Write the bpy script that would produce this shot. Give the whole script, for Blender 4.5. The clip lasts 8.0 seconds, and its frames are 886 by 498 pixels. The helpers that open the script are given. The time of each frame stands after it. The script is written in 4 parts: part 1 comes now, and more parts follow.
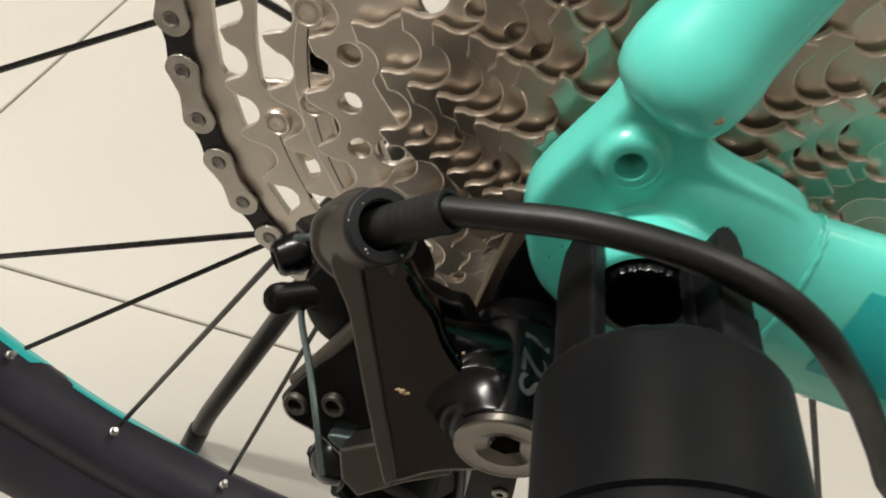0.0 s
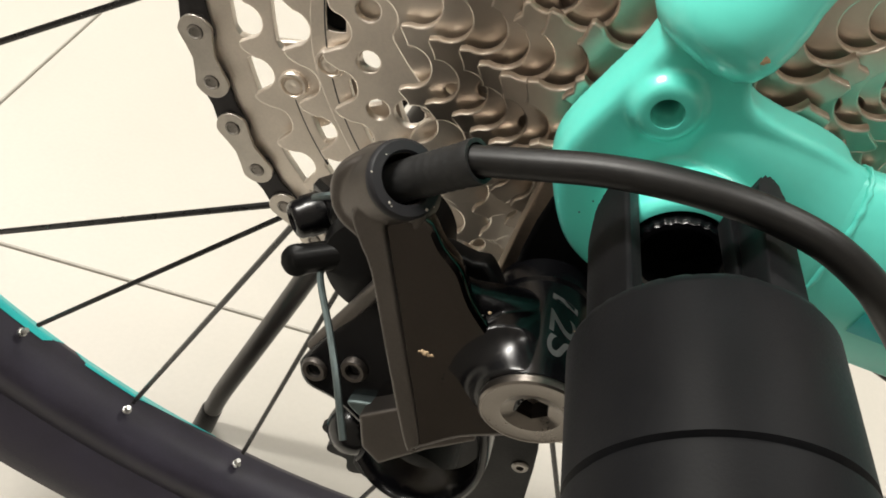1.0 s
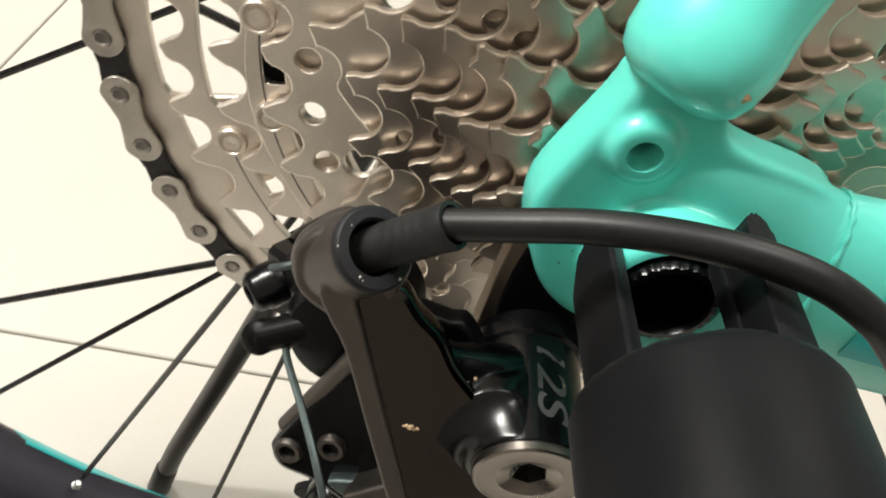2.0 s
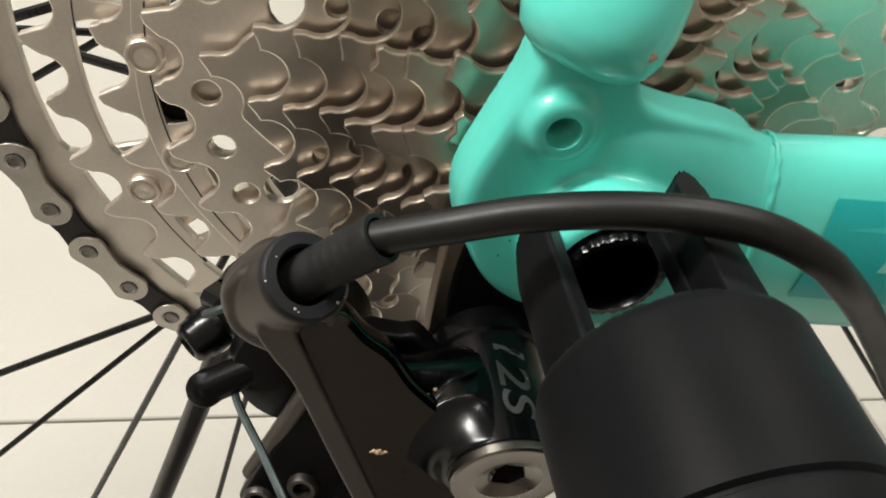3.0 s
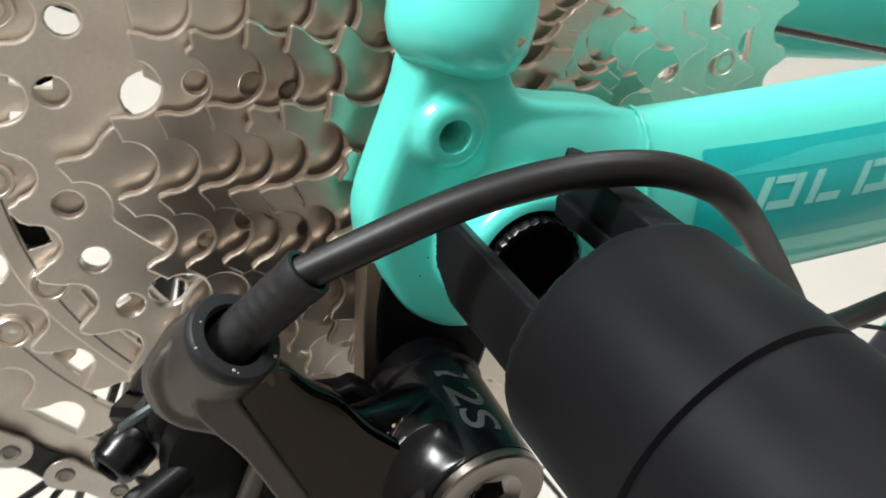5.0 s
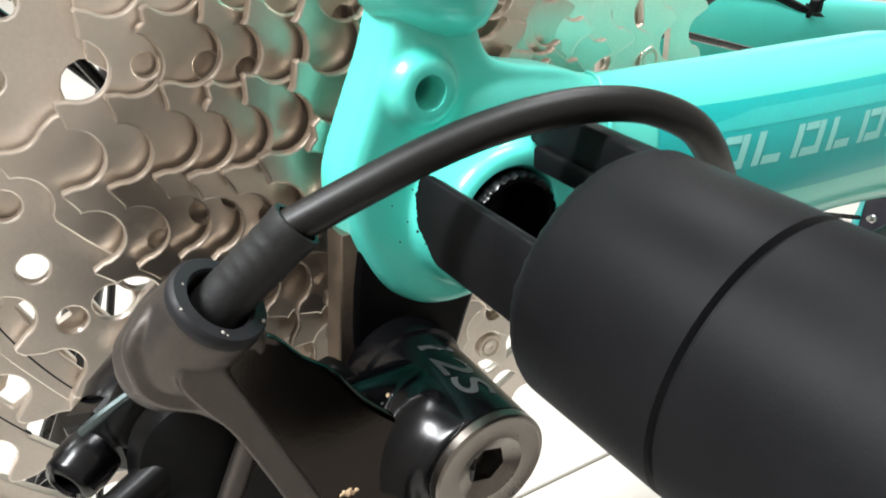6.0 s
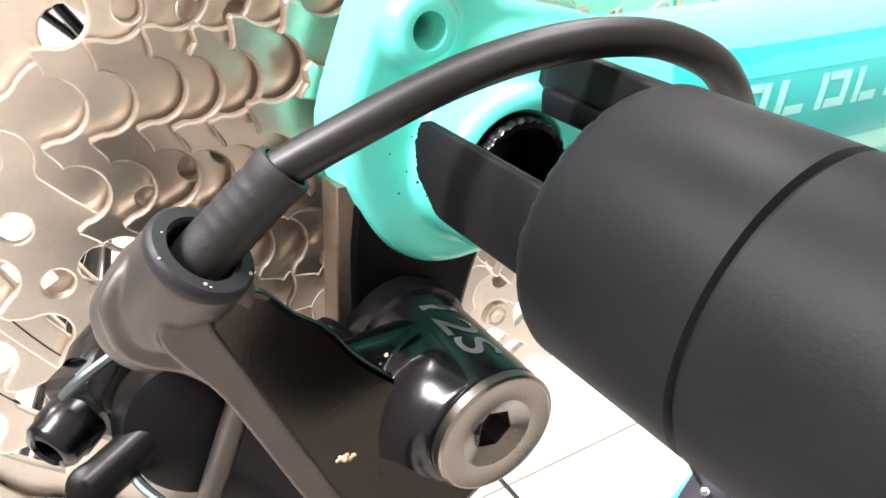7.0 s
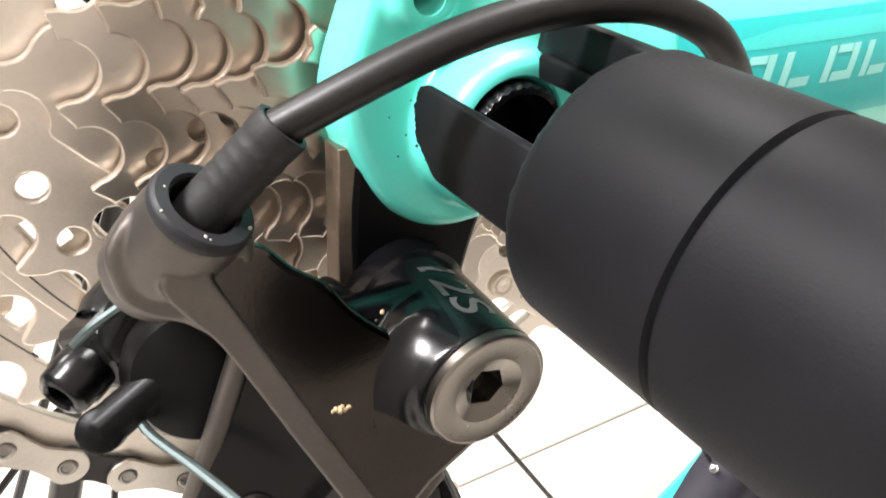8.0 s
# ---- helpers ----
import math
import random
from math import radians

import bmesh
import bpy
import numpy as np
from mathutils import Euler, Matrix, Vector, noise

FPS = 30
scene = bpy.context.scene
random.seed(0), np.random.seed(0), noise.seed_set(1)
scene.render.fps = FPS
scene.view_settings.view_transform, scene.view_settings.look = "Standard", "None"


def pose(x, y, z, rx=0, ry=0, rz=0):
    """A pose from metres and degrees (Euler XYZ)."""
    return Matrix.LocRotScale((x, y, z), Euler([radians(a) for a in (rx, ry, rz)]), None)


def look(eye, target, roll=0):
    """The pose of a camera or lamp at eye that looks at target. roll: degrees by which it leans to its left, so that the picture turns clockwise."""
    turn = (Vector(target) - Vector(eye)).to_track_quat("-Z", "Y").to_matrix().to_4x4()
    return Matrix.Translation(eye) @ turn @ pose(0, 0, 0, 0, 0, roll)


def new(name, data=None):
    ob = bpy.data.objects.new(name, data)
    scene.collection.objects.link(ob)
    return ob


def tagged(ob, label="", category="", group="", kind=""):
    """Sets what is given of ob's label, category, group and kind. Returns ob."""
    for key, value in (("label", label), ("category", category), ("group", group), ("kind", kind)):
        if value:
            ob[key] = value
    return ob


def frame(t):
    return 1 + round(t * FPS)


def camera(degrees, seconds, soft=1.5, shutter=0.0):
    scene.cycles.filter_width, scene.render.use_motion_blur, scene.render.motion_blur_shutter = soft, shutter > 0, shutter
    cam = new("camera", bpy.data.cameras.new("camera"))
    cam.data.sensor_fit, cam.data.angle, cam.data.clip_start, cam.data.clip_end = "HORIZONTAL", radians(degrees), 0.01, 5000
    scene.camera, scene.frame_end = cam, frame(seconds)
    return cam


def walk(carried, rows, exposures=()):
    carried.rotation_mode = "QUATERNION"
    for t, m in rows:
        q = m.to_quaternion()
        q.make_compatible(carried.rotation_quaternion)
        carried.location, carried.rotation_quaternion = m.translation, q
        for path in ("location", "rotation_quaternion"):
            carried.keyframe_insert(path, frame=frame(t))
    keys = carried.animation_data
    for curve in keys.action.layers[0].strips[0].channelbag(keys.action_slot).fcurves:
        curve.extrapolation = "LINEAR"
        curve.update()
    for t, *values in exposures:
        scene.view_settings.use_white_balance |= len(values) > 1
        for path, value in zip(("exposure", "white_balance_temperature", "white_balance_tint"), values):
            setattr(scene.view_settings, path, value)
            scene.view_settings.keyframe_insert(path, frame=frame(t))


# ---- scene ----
# The rear axle is the origin: x runs forward along the bicycle, y to its far side.
cam = camera(60.75, 8.0, soft=1.7, shutter=0.5)
EXPO = [(0.0, 0.0, 6900, 12), (1.0, 0.35, 6900, 12), (2.5, 0.44, 6800, 11), (3.0, 0.12, 6800, 11), (3.5, 0.74, 6700, 11), (4.0, 0.78, 6650, 11), (4.5, 0.38, 6350, 11), (6.0, 0.98, 6250, 12), (6.5, 1.27, 6200, 13), (7.0, 1.97, 6500, 20), (7.6, 1.92, 6550, 18), (8.0, 1.6, 6550, 17)]
PATH = [
    (0, (-0.03441, -0.17797, 0.07512), (-0.00492, 0.56240, -0.59643), 19.27),
    (0.5, (-0.03616, -0.17660, 0.06853), (-0.01668, 0.55154, -0.61663), 18.57),
    (1, (-0.03524, -0.17836, 0.06782), (-0.01183, 0.54972, -0.61727), 18.96),
    (2.5, (-0.04410, -0.16453, 0.06670), (0.09918, 0.58893, -0.57500), 14.10),
    (3, (-0.03911, -0.16448, 0.06548), (0.12023, 0.58452, -0.57765), 9.70),
    (3.5, (-0.04033, -0.16183, 0.05709), (0.12899, 0.58357, -0.58766), 6.32),
    (4, (-0.04207, -0.16423, 0.05772), (0.14825, 0.58400, -0.57784), 4.64),
    (4.5, (-0.04295, -0.16917, 0.05748), (0.21082, 0.60658, -0.52027), 2.81),
    (6, (-0.05944, -0.16855, 0.03955), (0.42101, 0.59990, -0.38313), 1.48),
    (6.5, (-0.05518, -0.16520, 0.03443), (0.41164, 0.60204, -0.40538), 0.88),
    (7, (-0.05637, -0.16537, 0.03318), (0.40971, 0.59982, -0.41096), 0.79),
    (7.5, (-0.05662, -0.16623, 0.03404), (0.40887, 0.59334, -0.42023), 0.80),
    (8, (-0.05515, -0.16991, 0.03253), (0.37943, 0.59818, -0.43776), 1.01),
]
walk(cam, [(t, look(eye, target, roll)) for t, eye, target, roll in PATH],
     exposures=EXPO)

# ---- world, room light ----
FLOOR_Z = -0.372
world = bpy.data.worlds.new("room")
scene.world = world
world.use_nodes = True
world.node_tree.nodes["Background"].inputs[0].default_value = (1.0, 0.97, 0.93, 1)
world.node_tree.nodes["Background"].inputs[1].default_value = 0.15


def ceiling_lamp(x, y, watts, sx, sy):
    data = bpy.data.lights.new("ceiling_lamp", "AREA")
    data.shape, data.size, data.size_y, data.energy = "RECTANGLE", sx, sy, watts
    data.color = (0.985, 1.0, 0.975)
    ob = new("ceiling_lamp", data)
    ob.matrix_basis = look((x, y, FLOOR_Z + 2.72), (x, y, 0))
    return ob


ceiling_lamp(-1.9, -0.20, 110, 1.2, 0.3)
ceiling_lamp(1.2, 1.3, 30, 1.2, 0.3)
ceiling_lamp(-1.6, 1.6, 36, 1.2, 0.3)
ceiling_lamp(0.5, -0.24, 24, 1.2, 0.3)

# ---- materials ----


def material(name, colour, rough=0.5, metal=0.0, coat=0.0, vary=0.15, scale=60.0, bump=0.0, bump_scale=900.0, rough_vary=0.1, spec=0.5, tint=None):
    """A principled surface with variation at two scales, fine relief and uneven gloss."""
    m = bpy.data.materials.new(name)
    m.use_nodes = True
    nt = m.node_tree
    b = nt.nodes["Principled BSDF"]
    b.inputs["Metallic"].default_value = metal
    b.inputs["Coat Weight"].default_value = coat
    b.inputs["Coat Roughness"].default_value = 0.12
    b.inputs["Specular IOR Level"].default_value = spec
    tc = nt.nodes.new("ShaderNodeTexCoord")
    big = nt.nodes.new("ShaderNodeTexNoise")
    big.inputs["Scale"].default_value, big.inputs["Detail"].default_value = scale, 4.0
    fine = nt.nodes.new("ShaderNodeTexNoise")
    fine.inputs["Scale"].default_value, fine.inputs["Detail"].default_value = bump_scale, 3.0
    for n in (big, fine):
        nt.links.new(tc.outputs["Object"], n.inputs["Vector"])
    mix = nt.nodes.new("ShaderNodeMath")
    mix.operation = "MULTIPLY_ADD"
    mix.inputs[1].default_value, mix.inputs[2].default_value = 0.6, 0.0
    nt.links.new(big.outputs["Fac"], mix.inputs[0])
    add = nt.nodes.new("ShaderNodeMath")
    add.operation = "MULTIPLY_ADD"
    add.inputs[1].default_value = 0.4
    nt.links.new(fine.outputs["Fac"], add.inputs[0])
    nt.links.new(mix.outputs[0], add.inputs[2])
    ramp = nt.nodes.new("ShaderNodeValToRGB")
    lo = [c * (1 - vary) for c in colour]
    hi = [min(1.0, c * (1 + vary)) for c in (tint or colour)]
    ramp.color_ramp.elements[0].position, ramp.color_ramp.elements[1].position = 0.3, 0.7
    ramp.color_ramp.elements[0].color, ramp.color_ramp.elements[1].color = (*lo, 1), (*hi, 1)
    nt.links.new(add.outputs[0], ramp.inputs[0])
    nt.links.new(ramp.outputs[0], b.inputs["Base Color"])
    rr = nt.nodes.new("ShaderNodeMapRange")
    rr.inputs[1].default_value, rr.inputs[2].default_value = 0.3, 0.7
    rr.inputs[3].default_value, rr.inputs[4].default_value = max(0.02, rough - rough_vary), min(1.0, rough + rough_vary)
    nt.links.new(add.outputs[0], rr.inputs[0])
    nt.links.new(rr.outputs[0], b.inputs["Roughness"])
    if bump:
        bp = nt.nodes.new("ShaderNodeBump")
        bp.inputs["Strength"].default_value, bp.inputs["Distance"].default_value = bump, 0.0004
        nt.links.new(fine.outputs["Fac"], bp.inputs["Height"])
        nt.links.new(bp.outputs[0], b.inputs["Normal"])
    return m


TEAL = material("mint_paint", (0.102, 0.71, 0.60), 0.40, 0.0, 0.55, 0.04, 30, 0.012, 500, 0.05)
TEAL_DARK = material("turquoise_decal", (0.0, 0.47, 0.47), 0.35, 0.0, 0.25, 0.08, 40)
TEAL_MID = material("mid_turquoise_decal", (0.03, 0.58, 0.55), 0.35, 0.0, 0.25, 0.08, 40)
TEAL_PALE = material("pale_decal", (0.26, 0.72, 0.68), 0.4, 0.0, 0.3, 0.05, 40)
NICKEL = material("nickel_plated_steel", (0.85, 0.775, 0.695), 0.41, 1.0, 0, 0.08, 90, 0.03, 1400, 0.05)
OILY = material("oily_nickel_steel", (0.81, 0.735, 0.655), 0.32, 1.0, 0, 0.05, 60, 0.004, 700, 0.02)
HANGER = material("tarnished_steel", (0.27, 0.215, 0.17), 0.42, 1.0, 0, 0.2, 200, 0.05, 1200, 0.06)
# small sprockets: brown steel with shade and dark reflections put into its colour
SHADE_BROWN = material("shade_browned_steel", (0.61, 0.535, 0.46), 0.31, 1.0, 0, 0.06, 70, 0.004, 700, 0.02)
CHAIN_SILVER = material("chain_plate_steel", (0.62, 0.58, 0.53), 0.36, 1.0, 0, 0.12, 120, 0.1, 1500)
CHAIN_DARK = material("dark_chain_steel", (0.035, 0.033, 0.035), 0.4, 0.6, 0, 0.3, 150)
PIN_STEEL = material("pin_steel", (0.30, 0.28, 0.26), 0.35, 1.0, 0, 0.2, 400)
BOLT_STEEL = material("stainless_bolt", (0.21, 0.19, 0.17), 0.30, 1.0, 0, 0.06, 90, 0.008, 1800, 0.04)
GREY_BODY = material("satin_graphite_paint", (0.115, 0.103, 0.094), 0.46, 1.0, 0.0, 0.12, 70, 0.02, 1800, 0.04)
FACE = material("gloss_graphite_paint", (0.060, 0.053, 0.048), 0.13, 1.0, 0.0, 0.12, 70, 0.015, 1800, 0.03)
RING = material("dark_satin_ring", (0.012, 0.012, 0.014), 0.55, 0.0, 0, 0.2, 120, 0.0, 900, 0.1, 0.25)
DEEP_BLACK = material("deep_black_plastic", (0.0015, 0.0015, 0.0016), 0.40, 0.0, 0, 0.3, 120, 0.02, 1500, 0.05, 0.14)
GLOSS_BLACK = material("gloss_black_anodised", (0.002, 0.002, 0.0025), 0.22, 0.0, 0.0, 0.3, 120, 0.02, 1500, 0.05, 0.34)
MATT_BLACK = material("matt_black_plastic", (0.004, 0.004, 0.004), 0.5, 0.0, 0, 0.3, 120, 0.12, 1500, 0.1, 0.18)
PEG = material("black_rubber_sleeve", (0.0029, 0.0031, 0.0039), 0.52, 0.0, 0, 0.4, 45, 0.06, 2600, 0.10, 0.12, (0.0044, 0.0045, 0.0052))
FERRULE = material("worn_black_plastic", (0.010, 0.010, 0.010), 0.58, 0.0, 0, 0.3, 120, 0.12, 1500, 0.1, 0.3)
HOUSING = material("cable_housing", (0.0050, 0.0048, 0.0046), 0.43, 0.0, 0, 0.25, 100, 0.03, 1200, 0.06, 0.34)
WIRE = material("steel_wire", (0.10, 0.125, 0.125), 0.55, 1.0, 0, 0.2, 600)
SPOKE = material("black_spoke", (0.012, 0.012, 0.012), 0.3, 0.3, 0.2, 0.3, 200)
NIPPLE = material("nickel_nipple", (0.6, 0.6, 0.58), 0.3, 1.0, 0, 0.1, 300)
RIM = material("satin_black_rim", (0.018, 0.0155, 0.026), 0.52, 0.0, 0.0, 0.3, 60, 0.05, 900, 0.06, 0.4)
LEG = material("satin_black_steel", (0.022, 0.0185, 0.0155), 0.38, 0.0, 0.1, 0.3, 90, 0.08, 800)
TYRE = material("tyre_rubber", (0.016, 0.013, 0.023), 0.7, 0.0, 0, 0.3, 60, 0.4, 1200)
PRINT = material("grey_print", (0.044, 0.046, 0.046), 0.45, 0.0, 0, 0.2, 500)
TILE = material("cream_glazed_tile", (0.415, 0.392, 0.35), 0.42, 0.0, 0, 0.04, 6, 0.02, 300, 0.05)
GROUT = material("grey_grout", (0.40, 0.375, 0.335), 0.85, 0.0, 0, 0.2, 200, 0.3, 900)
PLASTER = material("painted_plaster", (0.70, 0.69, 0.66), 0.8, 0.0, 0, 0.05, 4, 0.1, 300)
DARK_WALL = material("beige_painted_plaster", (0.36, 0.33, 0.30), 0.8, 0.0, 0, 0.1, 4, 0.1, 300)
GREY_WALL = material("charcoal_painted_plaster", (0.06, 0.06, 0.062), 0.8, 0.0, 0, 0.1, 4, 0.1, 300)
CRUMB = material("tan_dust_crumb", (0.50, 0.36, 0.22), 0.8, 0.0, 0, 0.3, 900, 0.4, 2500)

PEG.node_tree.nodes["Principled BSDF"].inputs["Sheen Weight"].default_value = 0.02
PEG.node_tree.nodes["Principled BSDF"].inputs["Sheen Roughness"].default_value = 0.45

# ---- building helpers ----
WORLD = {}


def thing(name, at, label, category, group=""):
    ob = new(name)
    ob.empty_display_size = 0.01
    ob.matrix_basis = Matrix.Translation(at)
    WORLD[ob] = ob.matrix_basis.copy()
    return tagged(ob, label, category, group)


def attach(ob, parent, m=None):
    ob.matrix_basis = m or Matrix()
    WORLD[ob] = ob.matrix_basis.copy()
    if parent:
        ob.parent = parent
        ob.matrix_parent_inverse = WORLD[parent].inverted()
    return ob


def finish(me, mat, sharp=38):
    me.materials.clear()
    me.materials.append(mat)
    me.polygons.foreach_set("use_smooth", [True] * len(me.polygons))
    me.set_sharp_from_angle(angle=radians(sharp))
    return me


def to_mesh(bm, name):
    me = bpy.data.meshes.new(name)
    bmesh.ops.recalc_face_normals(bm, faces=bm.faces)
    bm.to_mesh(me)
    bm.free()
    return me


def part(name, shape, mat, parent, label="", m=None, sharp=38):
    """Links a bmesh or mesh as one object under a thing or a part."""
    me = to_mesh(shape, name) if isinstance(shape, bmesh.types.BMesh) else shape
    finish(me, mat, sharp)
    return tagged(attach(new(name, me), parent, m), label)


def curve_points(pts, n=8):
    """A smooth line through the points."""
    pts = [Vector(p) for p in pts]
    ext = [2 * pts[0] - pts[1]] + pts + [2 * pts[-1] - pts[-2]]
    out = []
    for i in range(1, len(ext) - 2):
        a, b, c, d = ext[i - 1:i + 3]
        for k in range(n):
            t = k / n
            out.append(0.5 * ((2 * b) + (c - a) * t + (2 * a - 5 * b + 4 * c - d) * t * t + (3 * b - a - 3 * c + d) * t ** 3))
    return out + [pts[-1]]


def frames(pts):
    """Tangent and two sideways vectors along a line, without twist."""
    out, u = [], None
    for i, p in enumerate(pts):
        t = (pts[min(i + 1, len(pts) - 1)] - pts[max(i - 1, 0)]).normalized()
        if u is None:
            u = t.orthogonal().normalized()
        u = (u - t * u.dot(t)).normalized()
        out.append((p, t, u, t.cross(u)))
    return out


def loft(rings, caps=True, closed_ring=True, bm=None):
    bm = bm or bmesh.new()
    vs = [[bm.verts.new(p) for p in r] for r in rings]
    n = len(vs[0])
    for a, b in zip(vs[:-1], vs[1:]):
        for i in range(n if closed_ring else n - 1):
            j = (i + 1) % n
            bm.faces.new((a[i], a[j], b[j], b[i]))
    if caps and closed_ring:
        bm.faces.new(vs[0][::-1])
        bm.faces.new(vs[-1])
    return bm


def sweep(pts, radius, seg=16, caps=True, bm=None):
    rings = []
    fr = frames([Vector(p) for p in pts])
    for i, (p, t, u, v) in enumerate(fr):
        r = radius(i / (len(fr) - 1)) if callable(radius) else radius
        rings.append([p + (u * math.cos(a) + v * math.sin(a)) * r for a in (2 * math.pi * k / seg for k in range(seg))])
    return loft(rings, caps, True, bm)


def lathe(profile, origin, axis, seg=48, bm=None, closed=False):
    """Turns (height, radius) pairs about an axis."""
    axis, origin = Vector(axis).normalized(), Vector(origin)
    u = axis.orthogonal().normalized()
    v = axis.cross(u)
    rings = [[origin + axis * h + (u * math.cos(a) + v * math.sin(a)) * max(r, 1e-5) for a in (2 * math.pi * k / seg for k in range(seg))] for h, r in profile]
    if closed:
        rings.append(rings[0])
    bm = loft(rings, not closed, True, bm)
    if closed:
        bmesh.ops.remove_doubles(bm, verts=bm.verts, dist=1e-7)
    return bm


def block(centre, size, axes=None, bevel=0.0008, seg=2, bm=None):
    out = bm or bmesh.new()
    got = bmesh.ops.create_cube(out, size=1.0)["verts"]
    m = (axes.to_4x4() if axes else Matrix())
    for v in got:
        v.co = Vector(centre) + (m @ Vector((v.co.x * size[0], v.co.y * size[1], v.co.z * size[2])))
    if bevel:
        edges = {e for v in got for e in v.link_edges}
        bmesh.ops.bevel(out, geom=list(edges), offset=bevel, segments=seg, profile=0.6, affect="EDGES")
    return out


def plate(loops, depth, bevel=0.0, m=None, name="plate", round_steps=2):
    """A flat plate with holes from closed outlines in its own x, y; its thickness runs along z, both ways."""
    cu = bpy.data.curves.new(name, "CURVE")
    cu.dimensions, cu.fill_mode = "2D", "BOTH"
    cu.extrude, cu.bevel_depth, cu.bevel_resolution = max(depth / 2 - bevel, 1e-5), bevel, round_steps
    cu.offset = -bevel
    for loop in loops:
        sp = cu.splines.new("POLY")
        sp.points.add(len(loop) - 1)
        for p, q in zip(sp.points, loop):
            p.co = (q[0], q[1], 0, 1)
        sp.use_cyclic_u = True
    ob = bpy.data.objects.new(name, cu)
    me = bpy.data.meshes.new_from_object(ob)
    bpy.data.objects.remove(ob)
    bpy.data.curves.remove(cu)
    me.transform(m or Matrix())
    return me


def fuse(bms, voxel, smooth=4, cut=()):
    """Melts closed shapes into one casting with soft inner corners; cut: shapes taken away from it."""
    def joined(items):
        j = bmesh.new()
        for it in items:
            me = it if isinstance(it, bpy.types.Mesh) else to_mesh(it, "piece")
            j.from_mesh(me)
        return to_mesh(j, "joined")
    ob = new("casting", joined(bms))
    rem = ob.modifiers.new("melt", "REMESH")
    rem.mode, rem.voxel_size, rem.use_smooth_shade = "VOXEL", voxel, True
    spare = []
    sm = ob.modifiers.new("soft", "SMOOTH")
    sm.factor, sm.iterations = 0.5, smooth
    for c in cut:
        co = new("cutter", joined([c]))
        spare.append(co)
        bo = ob.modifiers.new("hole", "BOOLEAN")
        bo.operation, bo.object, bo.solver = "DIFFERENCE", co, "EXACT"
    bpy.context.view_layer.update()
    me = bpy.data.meshes.new_from_object(ob.evaluated_get(bpy.context.evaluated_depsgraph_get()))
    for o in [ob] + spare:
        bpy.data.objects.remove(o)
    return me


def rounded(pts, n=6):
    """A smooth closed outline through the points."""
    p = [Vector((*q, 0)) for q in pts]
    k = len(p)
    out = []
    for i in range(k):
        a, b, c, d = p[i - 1], p[i], p[(i + 1) % k], p[(i + 2) % k]
        for j in range(n):
            t = j / n
            q = 0.5 * ((2 * b) + (c - a) * t + (2 * a - 5 * b + 4 * c - d) * t * t + (3 * b - a - 3 * c + d) * t ** 3)
            out.append((q.x, q.y))
    return out


def circle(cx, cy, r, n=24):
    return [(cx + r * math.cos(2 * math.pi * k / n), cy + r * math.sin(2 * math.pi * k / n)) for k in range(n)]


def upright(y):
    """Lays a plate's x, y into the bicycle's x, z plane at that y."""
    return Matrix.Translation((0, y, 0)) @ Matrix(((1, 0, 0, 0), (0, 0, -1, 0), (0, 1, 0, 0), (0, 0, 0, 1)))


# ---- floor and room ----
TILE_SIZE, JOINT = 0.80, 0.0018
GRID = Matrix.Rotation(radians(1.8), 4, "Z")
floor = tagged(new("floor", to_mesh(block((0, 1.60, FLOOR_Z - 0.05), (7.52, 4.32, 0.092), None, 0), "floor")), "cream glazed tile floor with thin grey joints", "floor", kind="structure")
finish(floor.data, GROUT)
WORLD[floor] = Matrix()
tile_me = finish(to_mesh(block((0, 0, -0.005), (TILE_SIZE - JOINT, TILE_SIZE - JOINT, 0.010), None, 0.0012, 1), "tile"), TILE)
for i in range(-5, 6):
    for j in range(-5, 6):
        c = GRID @ Vector((-0.404 + TILE_SIZE * (i + 0.5), 0.165 + TILE_SIZE * (j + 0.5), 0))
        if not (-0.9 < c.y < 3.9 and abs(c.x) < 3.9):
            continue
        attach(new("tile", tile_me), floor, Matrix.Translation((c.x, c.y, FLOOR_Z)) @ GRID)
# south and west walls are added out of view; their tones steer the reflections
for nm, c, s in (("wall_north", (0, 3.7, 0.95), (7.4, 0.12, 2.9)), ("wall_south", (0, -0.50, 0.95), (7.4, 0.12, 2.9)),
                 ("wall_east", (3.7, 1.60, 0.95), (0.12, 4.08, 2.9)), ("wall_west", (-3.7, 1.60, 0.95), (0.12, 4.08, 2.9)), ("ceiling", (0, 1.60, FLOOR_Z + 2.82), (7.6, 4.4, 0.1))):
    ob = tagged(new(nm, to_mesh(block(c, s, None, 0), nm)), ("unseen added beige" if nm == "wall_south" else "unseen added charcoal" if nm == "wall_west" else "plain grey") + " painted plaster " + nm.split("_")[0], nm.split("_")[0], kind="structure")
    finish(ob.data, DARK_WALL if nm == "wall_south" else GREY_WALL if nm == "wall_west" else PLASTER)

# unseen black board, added so the low reflections in the metal turn dark
ob = tagged(new("baseboard", to_mesh(block((0, -0.425, FLOOR_Z + 0.070), (7.2, 0.03, 0.140), None, 0.004), "baseboard")), "black board added low on the unseen wall to darken reflections", "baseboard", kind="structure")
finish(ob.data, MATT_BLACK)

# ---- rear wheel ----
bike = thing("mountain_bike", (0, 0, FLOOR_Z), "mint green mountain bike with turquoise decals standing on tiles", "bicycle")


def ring_profile(prof, seg=160):
    return lathe([(h, r) for h, r in prof], (0, 0, 0), (0, 1, 0), seg, None, True)


